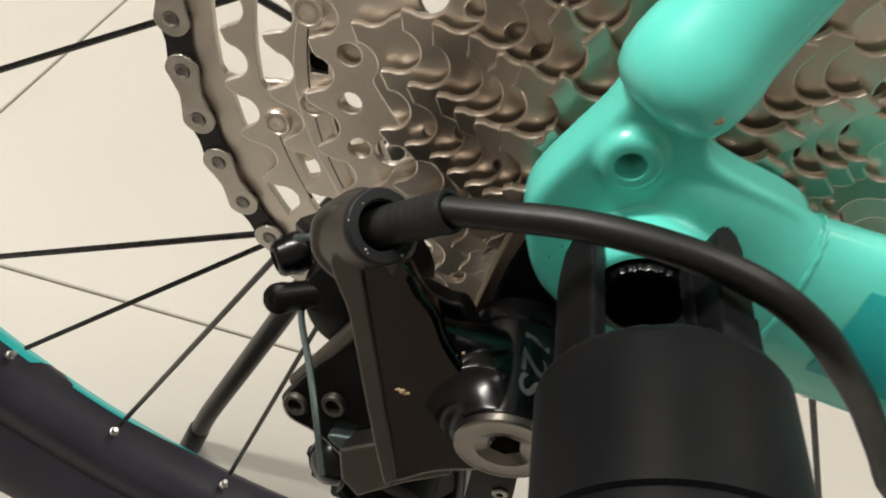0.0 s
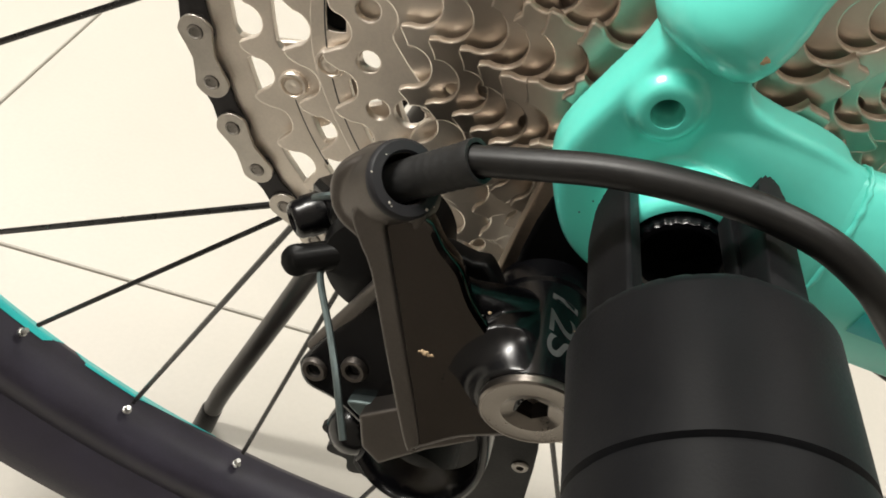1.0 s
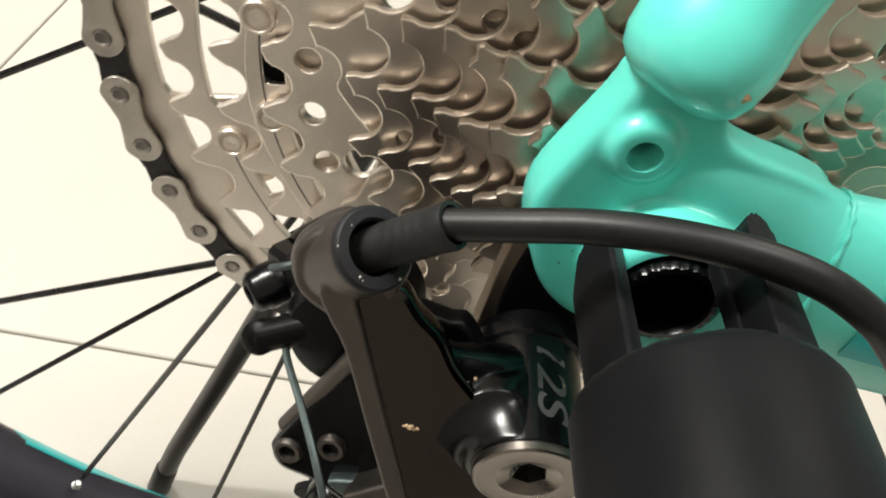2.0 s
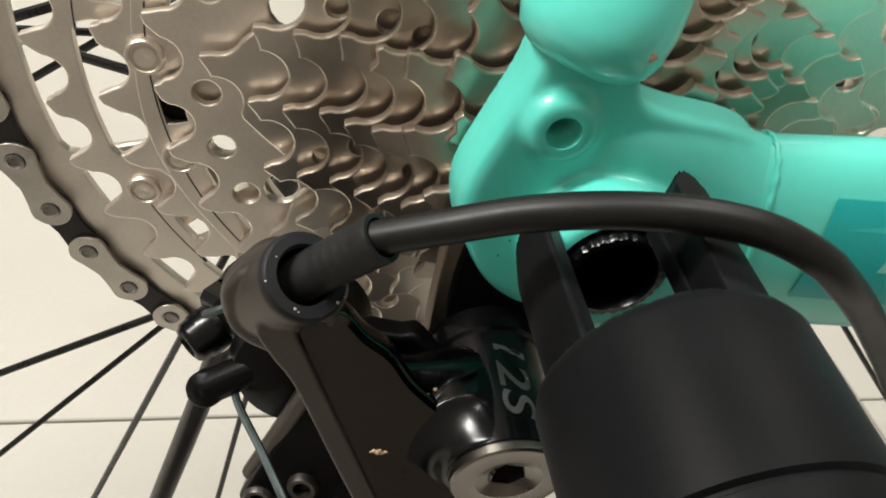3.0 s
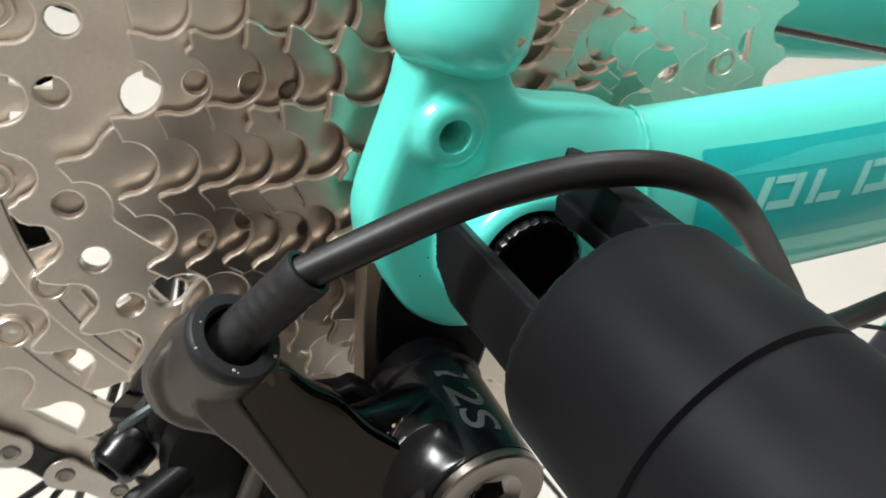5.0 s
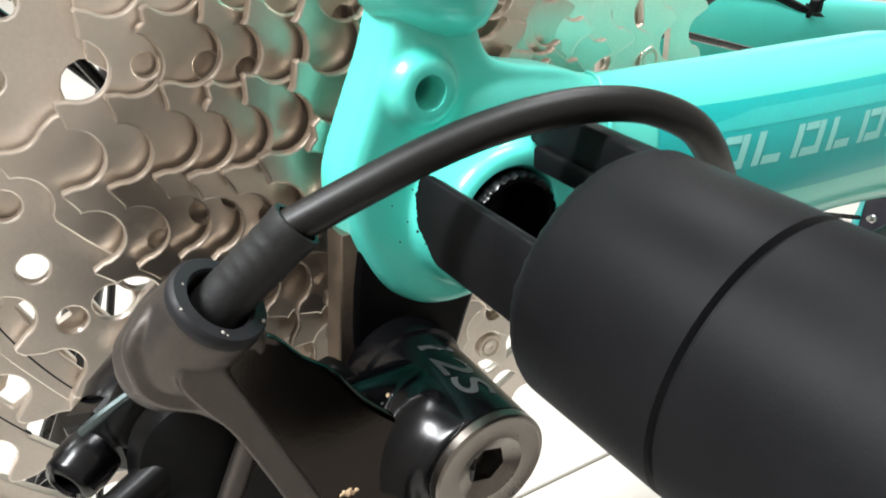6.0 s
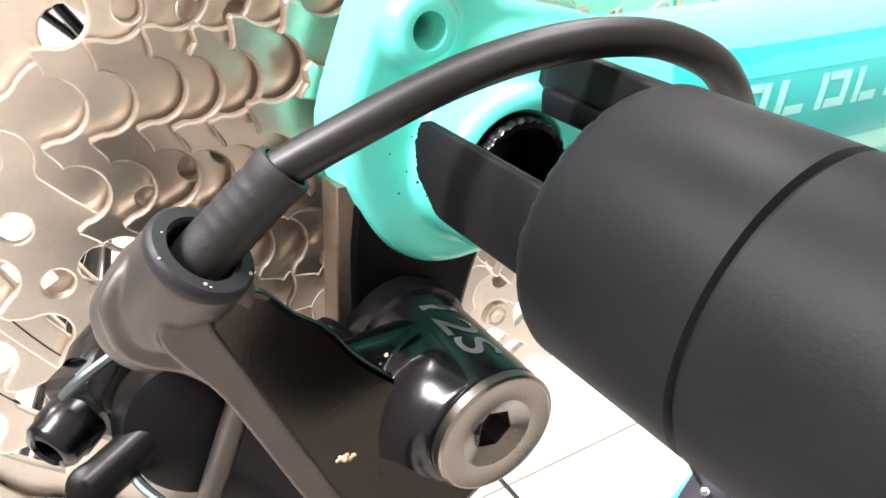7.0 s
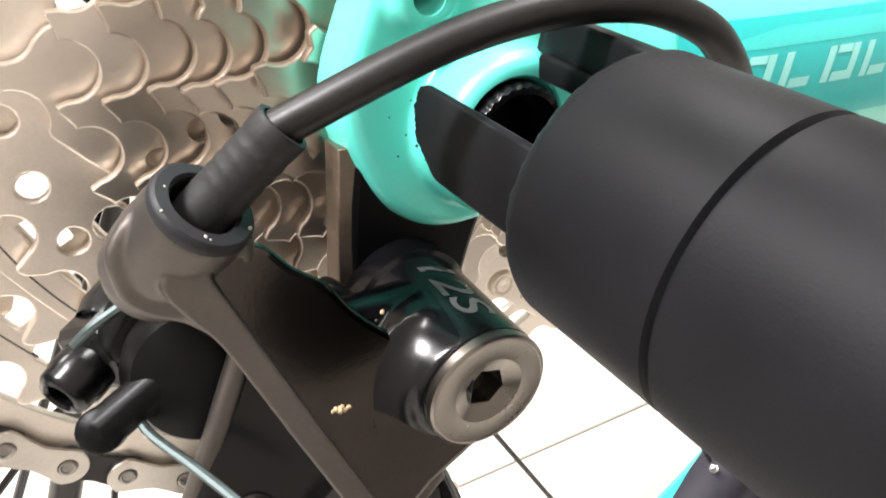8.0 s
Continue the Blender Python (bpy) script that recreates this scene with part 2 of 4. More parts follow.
wheel = part("rear_wheel", ring_profile([(-0.0145, 0.318), (-0.0150, 0.309), (-0.0140, 0.3035), (-0.010, 0.2995), (0, 0.2980), (0.010, 0.2995), (0.0140, 0.3035), (0.0150, 0.309), (0.0145, 0.318), (0, 0.314)]), RIM, bike, "satin black alloy rim with black spokes")
part("tyre", ring_profile([(-0.013, 0.3165), (-0.021, 0.323), (-0.0265, 0.336), (-0.0255, 0.352), (-0.019, 0.3655), (-0.009, 0.3718), (0.009, 0.3718), (0.019, 0.3655), (0.0255, 0.352), (0.0265, 0.336), (0.021, 0.323), (0.013, 0.3165), (0, 0.32)], 200), TYRE, wheel, "black rubber tyre")
part("hub", lathe([(-0.0335, 0.010), (-0.0325, 0.034), (-0.0265, 0.036), (-0.0245, 0.034), (-0.022, 0.017), (0.0, 0.0145), (0.026, 0.017), (0.029, 0.0285), (0.033, 0.0305), (0.0345, 0.0285), (0.037, 0.014), (0.07, 0.0095), (0.074, 0.0095)], (0, 0, 0), (0, 1, 0), 40), GLOSS_BLACK, wheel, "black hub")
spoke_kinds = []
for side, lean in ((-0.027, -1), (0.031, -1), (-0.027, 1), (0.031, 1)):
    # along x from the rim inwards; the flange end lies to one side of the axle line
    flange = 0.0275 if side > 0 else 0.033 if lean < 0 else 0.030
    d = math.asin(flange / 0.299)
    foot = Vector((flange * math.sin(d), side, lean * flange * math.cos(d)))
    tip = Vector((0.2985, side * 0.03, 0))
    spoke_kinds.append((finish(to_mesh(sweep([foot, tip.lerp(foot, 0.05)], 0.00108, 8), "spoke"), SPOKE),
                        finish(to_mesh(lathe([(-0.001, 0.0011), (0.0, 0.0014), (0.0016, 0.0014), (0.0019, 0.0020), (0.0025, 0.0021), (0.0032, 0.0018)], tip.lerp(foot, 0.022), tip - foot, 12), "nipple"), NIPPLE)))
for k in range(32):
    a = radians(-119.1 + 11.25 * k + (1.6 if k == 6 else 0.0))
    m = Matrix.Rotation(-a, 4, "Y")
    sp, ni = spoke_kinds[k % 4]
    o = attach(new("spoke", sp), wheel, m)
    attach(new("nipple", ni), wheel, m)
for a0, a1, full in ((-141, -126.6, 0.7), (-125.4, -110.5, 0.5), (-60, -48, 0.8), (-84, -70, 0.8), (-30, -12, 0.8), (20, 40, 0.8), (60, 80, 0.8), (130, 150, 0.8)):
    rings = []
    for k in range(25):
        a = radians(a0 + (a1 - a0) * k / 24)
        w = full * max(0.04, min(1.0, k / 2, (24 - k) / (3 if full == 0.7 else 14)))
        ys = [0.0142 - 0.0110 * w * q / 5 for q in range(6)]
        band = [(y, (0.2995 + (y - 0.010) if y > 0.010 else 0.2980 + 0.15 * y) - 0.0003) for y in ys]
        band += [(y, r + 0.0012) for y, r in reversed(band)]
        rings.append([Vector((r * math.cos(a), y, r * math.sin(a))) for y, r in band])
    part("rim_decal", loft(rings), TEAL_DARK, wheel, "turquoise rim decal")

# ---- cassette ----
cassette = thing("cassette", (0, -0.033, 0), "twelve speed nickel plated steel cassette with hooked teeth", "cassette")
COGS = (51, 44, 38, 33, 28, 24, 21, 18, 16, 14, 12, 10)
COG_Y = [-0.0302 - 0.0037 * i for i in range(12)]


def pitch_radius(n):
    return 0.00635 / math.sin(math.pi / n)


def cog_outline(n, phase):
    """Round roller seats between hooked teeth; a few teeth are cut low for shifting."""
    rp, step, out = pitch_radius(n), 2 * math.pi / n, []
    for k in range(n):
        a = phase + k * step
        c = Vector((rp * math.cos(a), rp * math.sin(a)))
        rad, tan = Vector((math.cos(a), math.sin(a))), Vector((-math.sin(a), math.cos(a)))
        sr, sweep_a = (0.0040, 80) if n > 30 else (0.0045, 94)
        for j in range(13):
            w = radians(-sweep_a + 2 * sweep_a * j / 12)
            q = c + rad * (sr - 0.0032 - sr * math.cos(w)) + tan * (sr * math.sin(w))
            out.append((q.x, q.y))
        low = 0.0010 if (k * 7 + n) % 11 == 0 else 0.0
        tip = ((0.366, 0.0020 - low), (0.395, 0.0031 - low), (0.450, 0.0033 - low), (0.540, 0.0028 - low), (0.620, 0.0014)) if n > 30 else ((0.378, 0.0035 - low), (0.420, 0.0036 - low), (0.530, 0.0026 - low), (0.610, 0.0020))
        for f, h in tip:
            b = a + f * step
            r = rp + h
            out.append((r * math.cos(b), r * math.sin(b)))
    return gated(out) if n in GATES else out


# the fifth sprocket has two deep shifting gates: angle and radius of their edge
GATES = {28: ((188.0, 0.0541), (193.0, 0.0512), (197.0, 0.0491), (200.0, 0.0480), (201.5, 0.0440), (203.0, 0.0425), (205.5, 0.0425), (207.0, 0.0440), (208.5, 0.0490), (210.5, 0.0520))}


def gated(outline):
    """Cuts the gates out of an outline that runs with rising angle."""
    out, done = [], set()
    for p in outline:
        a = math.degrees(math.atan2(p[1], p[0])) % 360
        inside = [turn for turn in (0, -40) if 187.0 + turn < a < 212.0 + turn]
        if not inside:
            out.append(p)
        elif inside[0] not in done:
            done.add(inside[0])
            out += [(r * math.cos(radians(b + inside[0])), r * math.sin(radians(b + inside[0]))) for b, r in GATES[28]]
    return out


def sector(r0, r1, a0, a1, n=8):
    a0, a1 = radians(a0), radians(a1)
    pts = [(r1 * math.cos(a0 + (a1 - a0) * k / n), r1 * math.sin(a0 + (a1 - a0) * k / n)) for k in range(n + 1)]
    pts += [(r0 * math.cos(a1 - (a1 - a0) * k / n), r0 * math.sin(a1 - (a1 - a0) * k / n)) for k in range(n + 1)]
    # soften the four corners
    out = []
    for i, p in enumerate(pts):
        if i in (0, n, n + 1, 2 * n + 1):
            a, b = Vector(pts[i - 1]), Vector(pts[(i + 1) % len(pts)])
            p = Vector(p)
            out += [tuple(p.lerp(a, 0.35)), tuple(p.lerp((a + b) / 2, 0.12)), tuple(p.lerp(b, 0.35))]
        else:
            out.append(p)
    return out


PHASE = {51: 210.0, 44: 185.0, 38: 182.7, 33: 179.2, 28: 184.2, 24: 176.5, 21: 174.6, 18: 170.8, 16: 169.0, 14: 165.0}
# the large rings are open inside; tabs reach in to the rivets, nine times round
TABS = {51: (0.0942, 0.0770, 197.0, 213.5), 44: (0.0831, 0.0670, 197.8, 217.5)}
WINDOWS = {51: ((0.0845, 0.0930, 199.8, 207.0),), 44: ((0.0712, 0.0800, 209.2, 214.8),), 38: ((0.0598, 0.0668, 200.6, 207.2), (0.0598, 0.0668, 210.4, 218.0))}
# radius, half width, angles of the round holes
HOLES = {38: ((0.0675, 0.0042, (188.6,)), (0.0603, 0.0028, (197.0,))), 33: ((0.0602, 0.0025, (184.8, 195.6, 206.4)), (0.0535, 0.0034, (208.2,)), (0.0464, 0.0042, (205.0,))),
         28: ((0.0460, 0.0044, (203.8,)),), 24: ((0.0410, 0.0019, (197.2,)),), 21: ((0.0337, 0.0020, (192.0,)),), 18: ((0.0290, 0.0018, (188.0,)),), 16: ((0.0252, 0.0016, (195.0,)),)}
BORE = {38: 0.0565, 33: 0.0400, 28: 0.0330, 24: 0.0280, 21: 0.0220, 18: 0.0180}


def tabbed_bore(r_ring, r_tab, a0, a1):
    """The inner edge of an open ring with nine tabs."""
    out = []
    for rep in range(9):
        for a, r in ((a0 - 1.6, r_ring), (a0 - 0.5, r_ring - 0.0008), (a0, r_ring - 0.003), (a0 + 0.5, r_tab + 0.002), (a0 + 1.6, r_tab), ((a0 + a1) / 2, r_tab - 0.0006), (a1 - 1.6, r_tab), (a1 - 0.5, r_tab + 0.002), (a1, r_ring - 0.003), (a1 + 0.5, r_ring - 0.0008)):
            a = radians(a + 40 * rep)
            out.append((r * math.cos(a), r * math.sin(a)))
        for k in range(8):
            a = radians(a1 + 1.6 + (40 - (a1 - a0) - 3.6) * k / 7 + 40 * rep)
            out.append((r_ring * math.cos(a), r_ring * math.sin(a)))
    return out


for n, y in zip(COGS, COG_Y):
    loops = [cog_outline(n, radians(PHASE.get(n, 180 + 3.1 * n)))]
    loops.append(tabbed_bore(*TABS[n]) if n in TABS else circle(0, 0, BORE.get(n, 0.0115), 48))
    for rep in range(9):
        loops += [sector(r0, r1, a0 + 40 * rep, a1 + 40 * rep) for r0, r1, a0, a1 in WINDOWS.get(n, ())]
        for r, hr, angs in HOLES.get(n, ()):
            for a in angs:
                # no hole where a gate already opens the steel
                if (n in GATES and rep in (0, 8)) or (n == 33 and rep == 8 and r == 0.0535):
                    continue
                a = radians(a + 40 * rep)
                loops.append(circle(r * math.cos(a), r * math.sin(a), hr, 14))
    part("sprocket", plate(loops, 0.0021, 0.00034, upright(y), "sprocket", 1), NICKEL if n > 30 else OILY if n > 22 else SHADE_BROWN, cassette, "", None, 30)
# a stepped plate lies on the third sprocket
edge = []
for k in range(180):
    a = 2 * k
    r = 0.0728 + 0.0006 * math.sin(radians(9 * (a - 185)))
    edge.append((r * math.cos(radians(a)), r * math.sin(radians(a))))
loops = [edge, circle(0, 0, 0.0565, 60)]
for rep in range(9):
    loops += [sector(r0, r1, a0 + 40 * rep, a1 + 40 * rep) for r0, r1, a0, a1 in ((0.0602, 0.0664, 200.8, 207.0), (0.0602, 0.0664, 210.6, 217.8))]
    loops.append(sector(0.0655, 0.0696, 185.6 + 40 * rep, 191.6 + 40 * rep))
    loops.append(circle(0.0603 * math.cos(radians(197.0 + 40 * rep)), 0.0603 * math.sin(radians(197.0 + 40 * rep)), 0.0028, 14))
part("backing_plate", plate(loops, 0.0008, 0.0002, upright(-0.0388), "backing_plate"), NICKEL, cassette, "stepped steel backing plate", None, 30)
# dark strips stand in for the shade in the gaps between riveted plates
part("seam", plate([sector(0.06985, 0.07015, 172, 226, 40)], 0.0006, 0, upright(-0.03894), "seam"), CHAIN_DARK, cassette, "dark strip as the shaded seam between plates")
for rep in (-1, 0):
    part("seam", plate([sector(0.08235, 0.08265, 206.0 + 40 * rep, 219.0 + 40 * rep, 14)], 0.0006, 0, upright(-0.03466), "seam"), CHAIN_DARK, cassette, "dark strip as the shaded seam between plates")
# black carrier behind the steel rings
star = []
for rep in range(9):
    for a, r in ((181.0, 0.038), (182.5, 0.066), (184.5, 0.0712), (193.5, 0.0712), (195.5, 0.066), (196.0, 0.038), (205.0, 0.034)):
        a = radians(a + 40 * rep)
        star.append((r * math.cos(a), r * math.sin(a)))
part("carrier", plate([star, circle(0, 0, 0.0165, 40)], 0.0030, 0.0004, upright(-0.0345), "carrier"), MATT_BLACK, cassette, "black sprocket carrier")
part("freehub_sleeve", lathe([(-0.072, 0.0165), (-0.032, 0.0165)], (0, 0, 0), (0, 1, 0), 32), MATT_BLACK, cassette)
part("lockring", lathe([(-0.0745, 0.010), (-0.0748, 0.0155), (-0.0735, 0.0175), (-0.0725, 0.0175)], (0, 0, 0), (0, 1, 0), 32), GLOSS_BLACK, cassette)
rivet = finish(to_mesh(lathe([(0.002, 0.0030), (0.0002, 0.0034), (-0.0006, 0.0034), (-0.0010, 0.0031), (-0.0010, 0.0027), (-0.0003, 0.0024), (-0.0003, 0.0021), (-0.0008, 0.0018), (-0.0009, 0.0008), (-0.0006, 0.0)], (0, 0, 0), (0, 1, 0), 24), "rivet"), NICKEL)
for rep in range(9):
    for r, a, y in ((0.0702, 180.0, -0.0396), (0.0694, 197.4, -0.0396), (0.0815, 203.2, -0.0352)):
        a = radians(a + 40 * rep)
        attach(new("rivet", rivet), cassette, Matrix.Translation((r * math.cos(a), y, r * math.sin(a))))

# ---- chain ----
chain = thing("chain", (-0.09, -0.0335, -0.05), "silver bicycle chain with dark inner links on the largest sprocket", "chain")
R51, CHAIN_Y = pitch_radius(51), -0.0302
STEP = 2 * math.pi / 51


def eight(r, waist, n=9):
    """Outline of a link plate between two pins at 0 and 12.7 mm."""
    p = []
    for k in range(n):
        a = math.pi / 2 + math.pi * k / (n - 1)
        p.append((r * math.cos(a), r * math.sin(a)))
    p.append((0.00635, -waist))
    for k in range(n):
        a = -math.pi / 2 + math.pi * k / (n - 1)
        p.append((0.0127 + r * math.cos(a), r * math.sin(a)))
    p.append((0.00635, waist))
    return p


def link_mesh(y, depth, r, waist, hole=0.0):
    loops = [rounded(eight(r, waist), 2)]
    if hole:
        loops += [circle(0, 0, hole, 16), circle(0.0127, 0, hole, 16)]
    return plate(loops, depth, 0.00015, upright(y), "link_plate")


outer = finish(link_mesh(-0.00255, 0.0009, 0.00415, 0.0028, 0.0019), CHAIN_SILVER)
outer_far = finish(link_mesh(0.00255, 0.0009, 0.00415, 0.0028), CHAIN_SILVER)
inner_bm = bmesh.new()
for yy in (-0.0016, 0.0016):
    inner_bm.from_mesh(link_mesh(yy, 0.0009, 0.0040, 0.0031))
for xx in (0.0, 0.0127):
    lathe([(-0.0012, 0.0038), (0.0012, 0.0038)], (xx, 0, 0), (0, 1, 0), 16, inner_bm)
inner = finish(to_mesh(inner_bm, "inner_link"), CHAIN_DARK)
pin_me = finish(to_mesh(lathe([(0.003, 0.0018), (-0.00325, 0.0018), (-0.0034, 0.0014), (-0.0031, 0.0011), (-0.0031, 0.0)], (0, 0, 0), (0, 1, 0), 16), "pin"), PIN_STEEL)
# pins run round the back of the largest sprocket, then on towards the chainring and the guide pulley
pins = []
for k in range(-18, 7):
    a = radians(210) + k * STEP
    pins.append(Vector((R51 * math.cos(a), CHAIN_Y, R51 * math.sin(a))))
d0 = Vector((math.sin(radians(210) - 18 * STEP), 0, -math.cos(radians(210) - 18 * STEP)))
pins = [pins[0] + d0 * 0.0127 * k for k in range(26, 0, -1)] + pins
d1 = (pins[-1] - pins[-2]).normalized()
for k in range(5):
    d1 = (d1 + Vector((-0.03, -0.02, -0.10)) * (0.6 if k else 0.2)).normalized()
    pins.append(pins[-1] + d1 * 0.0127)
for i, (a, b) in enumerate(zip(pins[:-1], pins[1:])):
    x = (b - a).normalized()
    y = (Vector((0, 1, 0)) - x * x.y).normalized()
    m = Matrix.Translation(a) @ Matrix((x, y, x.cross(y))).transposed().to_4x4()
    if i % 2 == 0:
        o = attach(new("outer_link", outer), chain, m)
        attach(new("far_plate", outer_far), o, m)
        attach(new("pin", pin_me), o, m)
        attach(new("pin", pin_me), o, m @ Matrix.Translation((0.0127, 0, 0)))
    else:
        attach(new("inner_link", inner), chain, m)

# ---- bicycle frame ----


def stay_section(x, sign=-1):
    """Centre, half height and half width of the chainstay at x."""
    t = min(max((x - 0.02) / 0.40, 0), 1)
    top = 0.0146 + 0.0012 * math.sin(min(1.0, t * 4) * math.pi / 2) - 0.034 * max(0, t - 0.22)
    low = -0.0200 - 0.018 * t - 0.022 * max(0, t - 0.22)
    zc, hh = (top + low) / 2, (top - low) / 2
    k = min(1.0, max(0.0, (x - 0.010) / 0.075))
    hw = 0.0066 + 0.0032 * k * k * (3 - 2 * k)
    y = 0.0785 - 0.022 * max(0, t - 0.08)
    return Vector((x, sign * y, zc)), hh, hw


def stay_point(x, ang, sign=-1, grow=0.0):
    c, hh, hw = stay_section(x, sign)
    ca, sa = math.cos(ang), math.sin(ang)
    e = 2 / 2.15
    return c + Vector((0, sign * (hw + grow) * math.copysign(abs(ca) ** e, ca), (hh + grow) * math.copysign(abs(sa) ** e, sa)))


def stay_rings(xs, sign=-1, seg=40):
    return [[stay_point(x, 2 * math.pi * k / seg, sign) for k in range(seg)] for x in xs]


XS = [0.0215 + 0.012 * k for k in range(34)]
chain_stay = part("chain_stay", loft(stay_rings(XS)), TEAL, bike)
SS_P, SS_D = Vector((-0.0030, -0.0755, 0.0395)), Vector((0.33, 0.27, 0.90)).normalized()
# the tube ends in a blunt round cap that sits on the casting
part("seat_stay", lathe([(-0.0176, 0.0), (-0.0174, 0.0040), (-0.0166, 0.0067), (-0.0150, 0.0086), (-0.0126, 0.0096), (-0.0094, 0.0099), (-0.0066, 0.0097), (-0.0040, 0.0092), (0.0, 0.0090), (0.02, 0.0089), (0.10, 0.0086), (0.42, 0.0084)], SS_P, SS_D, 40), TEAL, bike)
OUT = [(-0.0118, 0.0285), (-0.0150, 0.0205), (-0.0178, 0.0135), (-0.0203, 0.0065), (-0.0208, 0.0015), (-0.0192, -0.0050), (-0.0150, -0.0128), (-0.0100, -0.0168), (-0.0050, -0.0184), (0.0000, -0.0186), (0.0075, -0.0172),
       (0.0130, -0.0120), (0.0165, -0.0080), (0.0190, -0.0090), (0.0215, -0.0110), (0.0225, -0.0060), (0.0228, 0.0100), (0.0212, 0.0146), (0.0156, 0.0166), (0.0080, 0.0178), (0.0030, 0.0194), (0.0006, 0.0228), (-0.0015, 0.0290)]


def dropout_ring(y, inset, shrink):
    """The outline at a depth; its rear edge leans in towards the outer face."""
    ring = []
    for x, z in rounded(OUT, 4):
        x += inset * min(1.0, max(0.0, (-x - 0.005) / 0.010))
        ring.append(Vector((x * shrink, y, 0.002 + (z - 0.002) * shrink)))
    return ring


EYE_X, EYE_Z, AXLE = -0.0086, 0.0159, Vector((0.0012, -0.0815, -0.0020))
pieces = [loft([dropout_ring(-0.0728, 0.0003, 0.985), dropout_ring(-0.0735, 0.0, 1.0), dropout_ring(-0.0760, 0.0001, 1.0), dropout_ring(-0.0792, 0.0008, 1.0), dropout_ring(-0.0804, 0.0012, 0.985), dropout_ring(-0.0809, 0.0016, 0.95)]),
          loft([[Vector((x, -0.0785 - hw * math.cos(2 * math.pi * k / 40), zc + hh * math.sin(2 * math.pi * k / 40))) for k in range(40)]
                for x, zc, hh, hw in ((-0.0045, 0.0080, 0.0060, 0.0015), (-0.0010, 0.0078, 0.0085, 0.0036), (0.0040, 0.0062, 0.0108, 0.0050), (0.0100, 0.0036, 0.0132, 0.0060), (0.0160, 0.0004, 0.0158, 0.0066), (0.0226, -0.0027, 0.0176, 0.0070), (0.0242, -0.0027, 0.0168, 0.0062))]),
          lathe([(-0.004, 0.0066), (0.0004, 0.0060), (0.0012, 0.0053), (0.0021, 0.0049), (0.0028, 0.0043), (0.0031, 0.0036), (0.0030, 0.0028)], (EYE_X, -0.0802, EYE_Z), (0, -1, 0), 32),
          lathe([(-0.004, 0.0128), (0.0000, 0.0125), (0.0030, 0.0122), (0.0066, 0.0119), (0.0078, 0.0112), (0.0082, 0.0102)], AXLE + Vector((0.0012, 0, -0.0008)), (0, -1, 0), 48)]
thread = [(0, 0.0019)]
for k in range(13):
    thread += [(0.0030 + 0.0008 * k, 0.0019), (0.0034 + 0.0008 * k, 0.00225)]
holes = [lathe(thread + [(0.0142, 0.0022), (0.0150, 0.0024), (0.020, 0.0028)], (EYE_X, -0.0680, EYE_Z), (0, -1, 0), 28),
         lathe([(0, 0.0074), (0.0050, 0.0074), (0.0066, 0.0077), (0.0076, 0.0084), (0.03, 0.0086)], (AXLE.x, -0.0822, AXLE.z), (0, -1, 0), 40)]
part("dropout", fuse(pieces, 0.0005, 5, holes), TEAL, bike, "cast dropout with a threaded eyelet", None, 50)
# hollow axle end with a knurled rim
rings = []
for h, r, knurl in ((0.0, 0.0072, 0), (0.0040, 0.0072, 0), (0.0044, 0.0070, 0), (0.0046, 0.0072, 1), (0.0060, 0.0072, 1), (0.0066, 0.0069, 1), (0.0067, 0.0062, 0), (0.0056, 0.0058, 0), (0.0012, 0.0054, 0), (0.0010, 0.0, 0)):
    ring = []
    for k in range(112):
        rr = max(r + (0.00022 if knurl and k % 4 < 2 else 0.0), 1e-5)
        ring.append(AXLE + Vector((rr * math.cos(2 * math.pi * k / 112), -0.0028 - h, rr * math.sin(2 * math.pi * k / 112))))
    rings.append(ring)
part("axle_end", loft(rings), GLOSS_BLACK, bike, "gloss black hollow axle end", None, 30)
# weld bead where the chainstay meets the casting, lumpy on top
ring = [stay_point(0.0236, 2 * math.pi * k / 90, -1, -0.0001) for k in range(91)]
bead = [p + Vector((0.00012 * math.sin(2.1 * i), 0, 0)) for i, p in enumerate(ring)]
part("weld_bead", sweep(bead, lambda f: 0.00050 + 0.00009 * math.sin(f * 150), 10), TEAL, bike)


def stay_patch(x0, x1, a0, a1, grow, n=24, m=10, skew=0.0):
    bm = bmesh.new()
    rings = []
    for i in range(n + 1):
        x = x0 + (x1 - x0) * i / n
        rings.append([stay_point(x + skew * (j / m - 0.5), a0 + (a1 - a0) * j / m, -1, grow) for j in range(m + 1)])
    loft(rings, False, False, bm)
    return bm


# angles: 0 faces outwards, positive upwards
part("decal", stay_patch(0.0335, 0.24, radians(-20), radians(39), 0.0003, 60, 16), TEAL_DARK, chain_stay, "turquoise decal band")
part("decal", stay_patch(0.046, 0.150, radians(21), radians(32), 0.00034, 40, 6, 0.020), TEAL_MID, chain_stay, "lighter turquoise sweep in the decal")
for k in range(8):
    x = 0.0455 + 0.0112 * k
    bars = [(0, 0.0020, 0, 17.5, 0.0016), (0.0020, 0.0072, 0, 4.2, 0.0004)]
    if k % 2 == 0:
        bars += [(0.0068, 0.0088, 0, 17.5, 0.0016), (0.0024, 0.0072, 13.3, 17.5, 0.0004)]
    for x0, x1, a0, a1, skew in bars:
        part("decal_bar", stay_patch(x + x0 + (0.0007 if a0 > 9 else 0), x + x1, radians(a0), radians(a1), 0.00038, 4, 6, skew), TEAL_PALE, chain_stay, "pale decal bar")
part("chain_stay", loft(stay_rings([0.0] + XS, 1)), TEAL, bike)
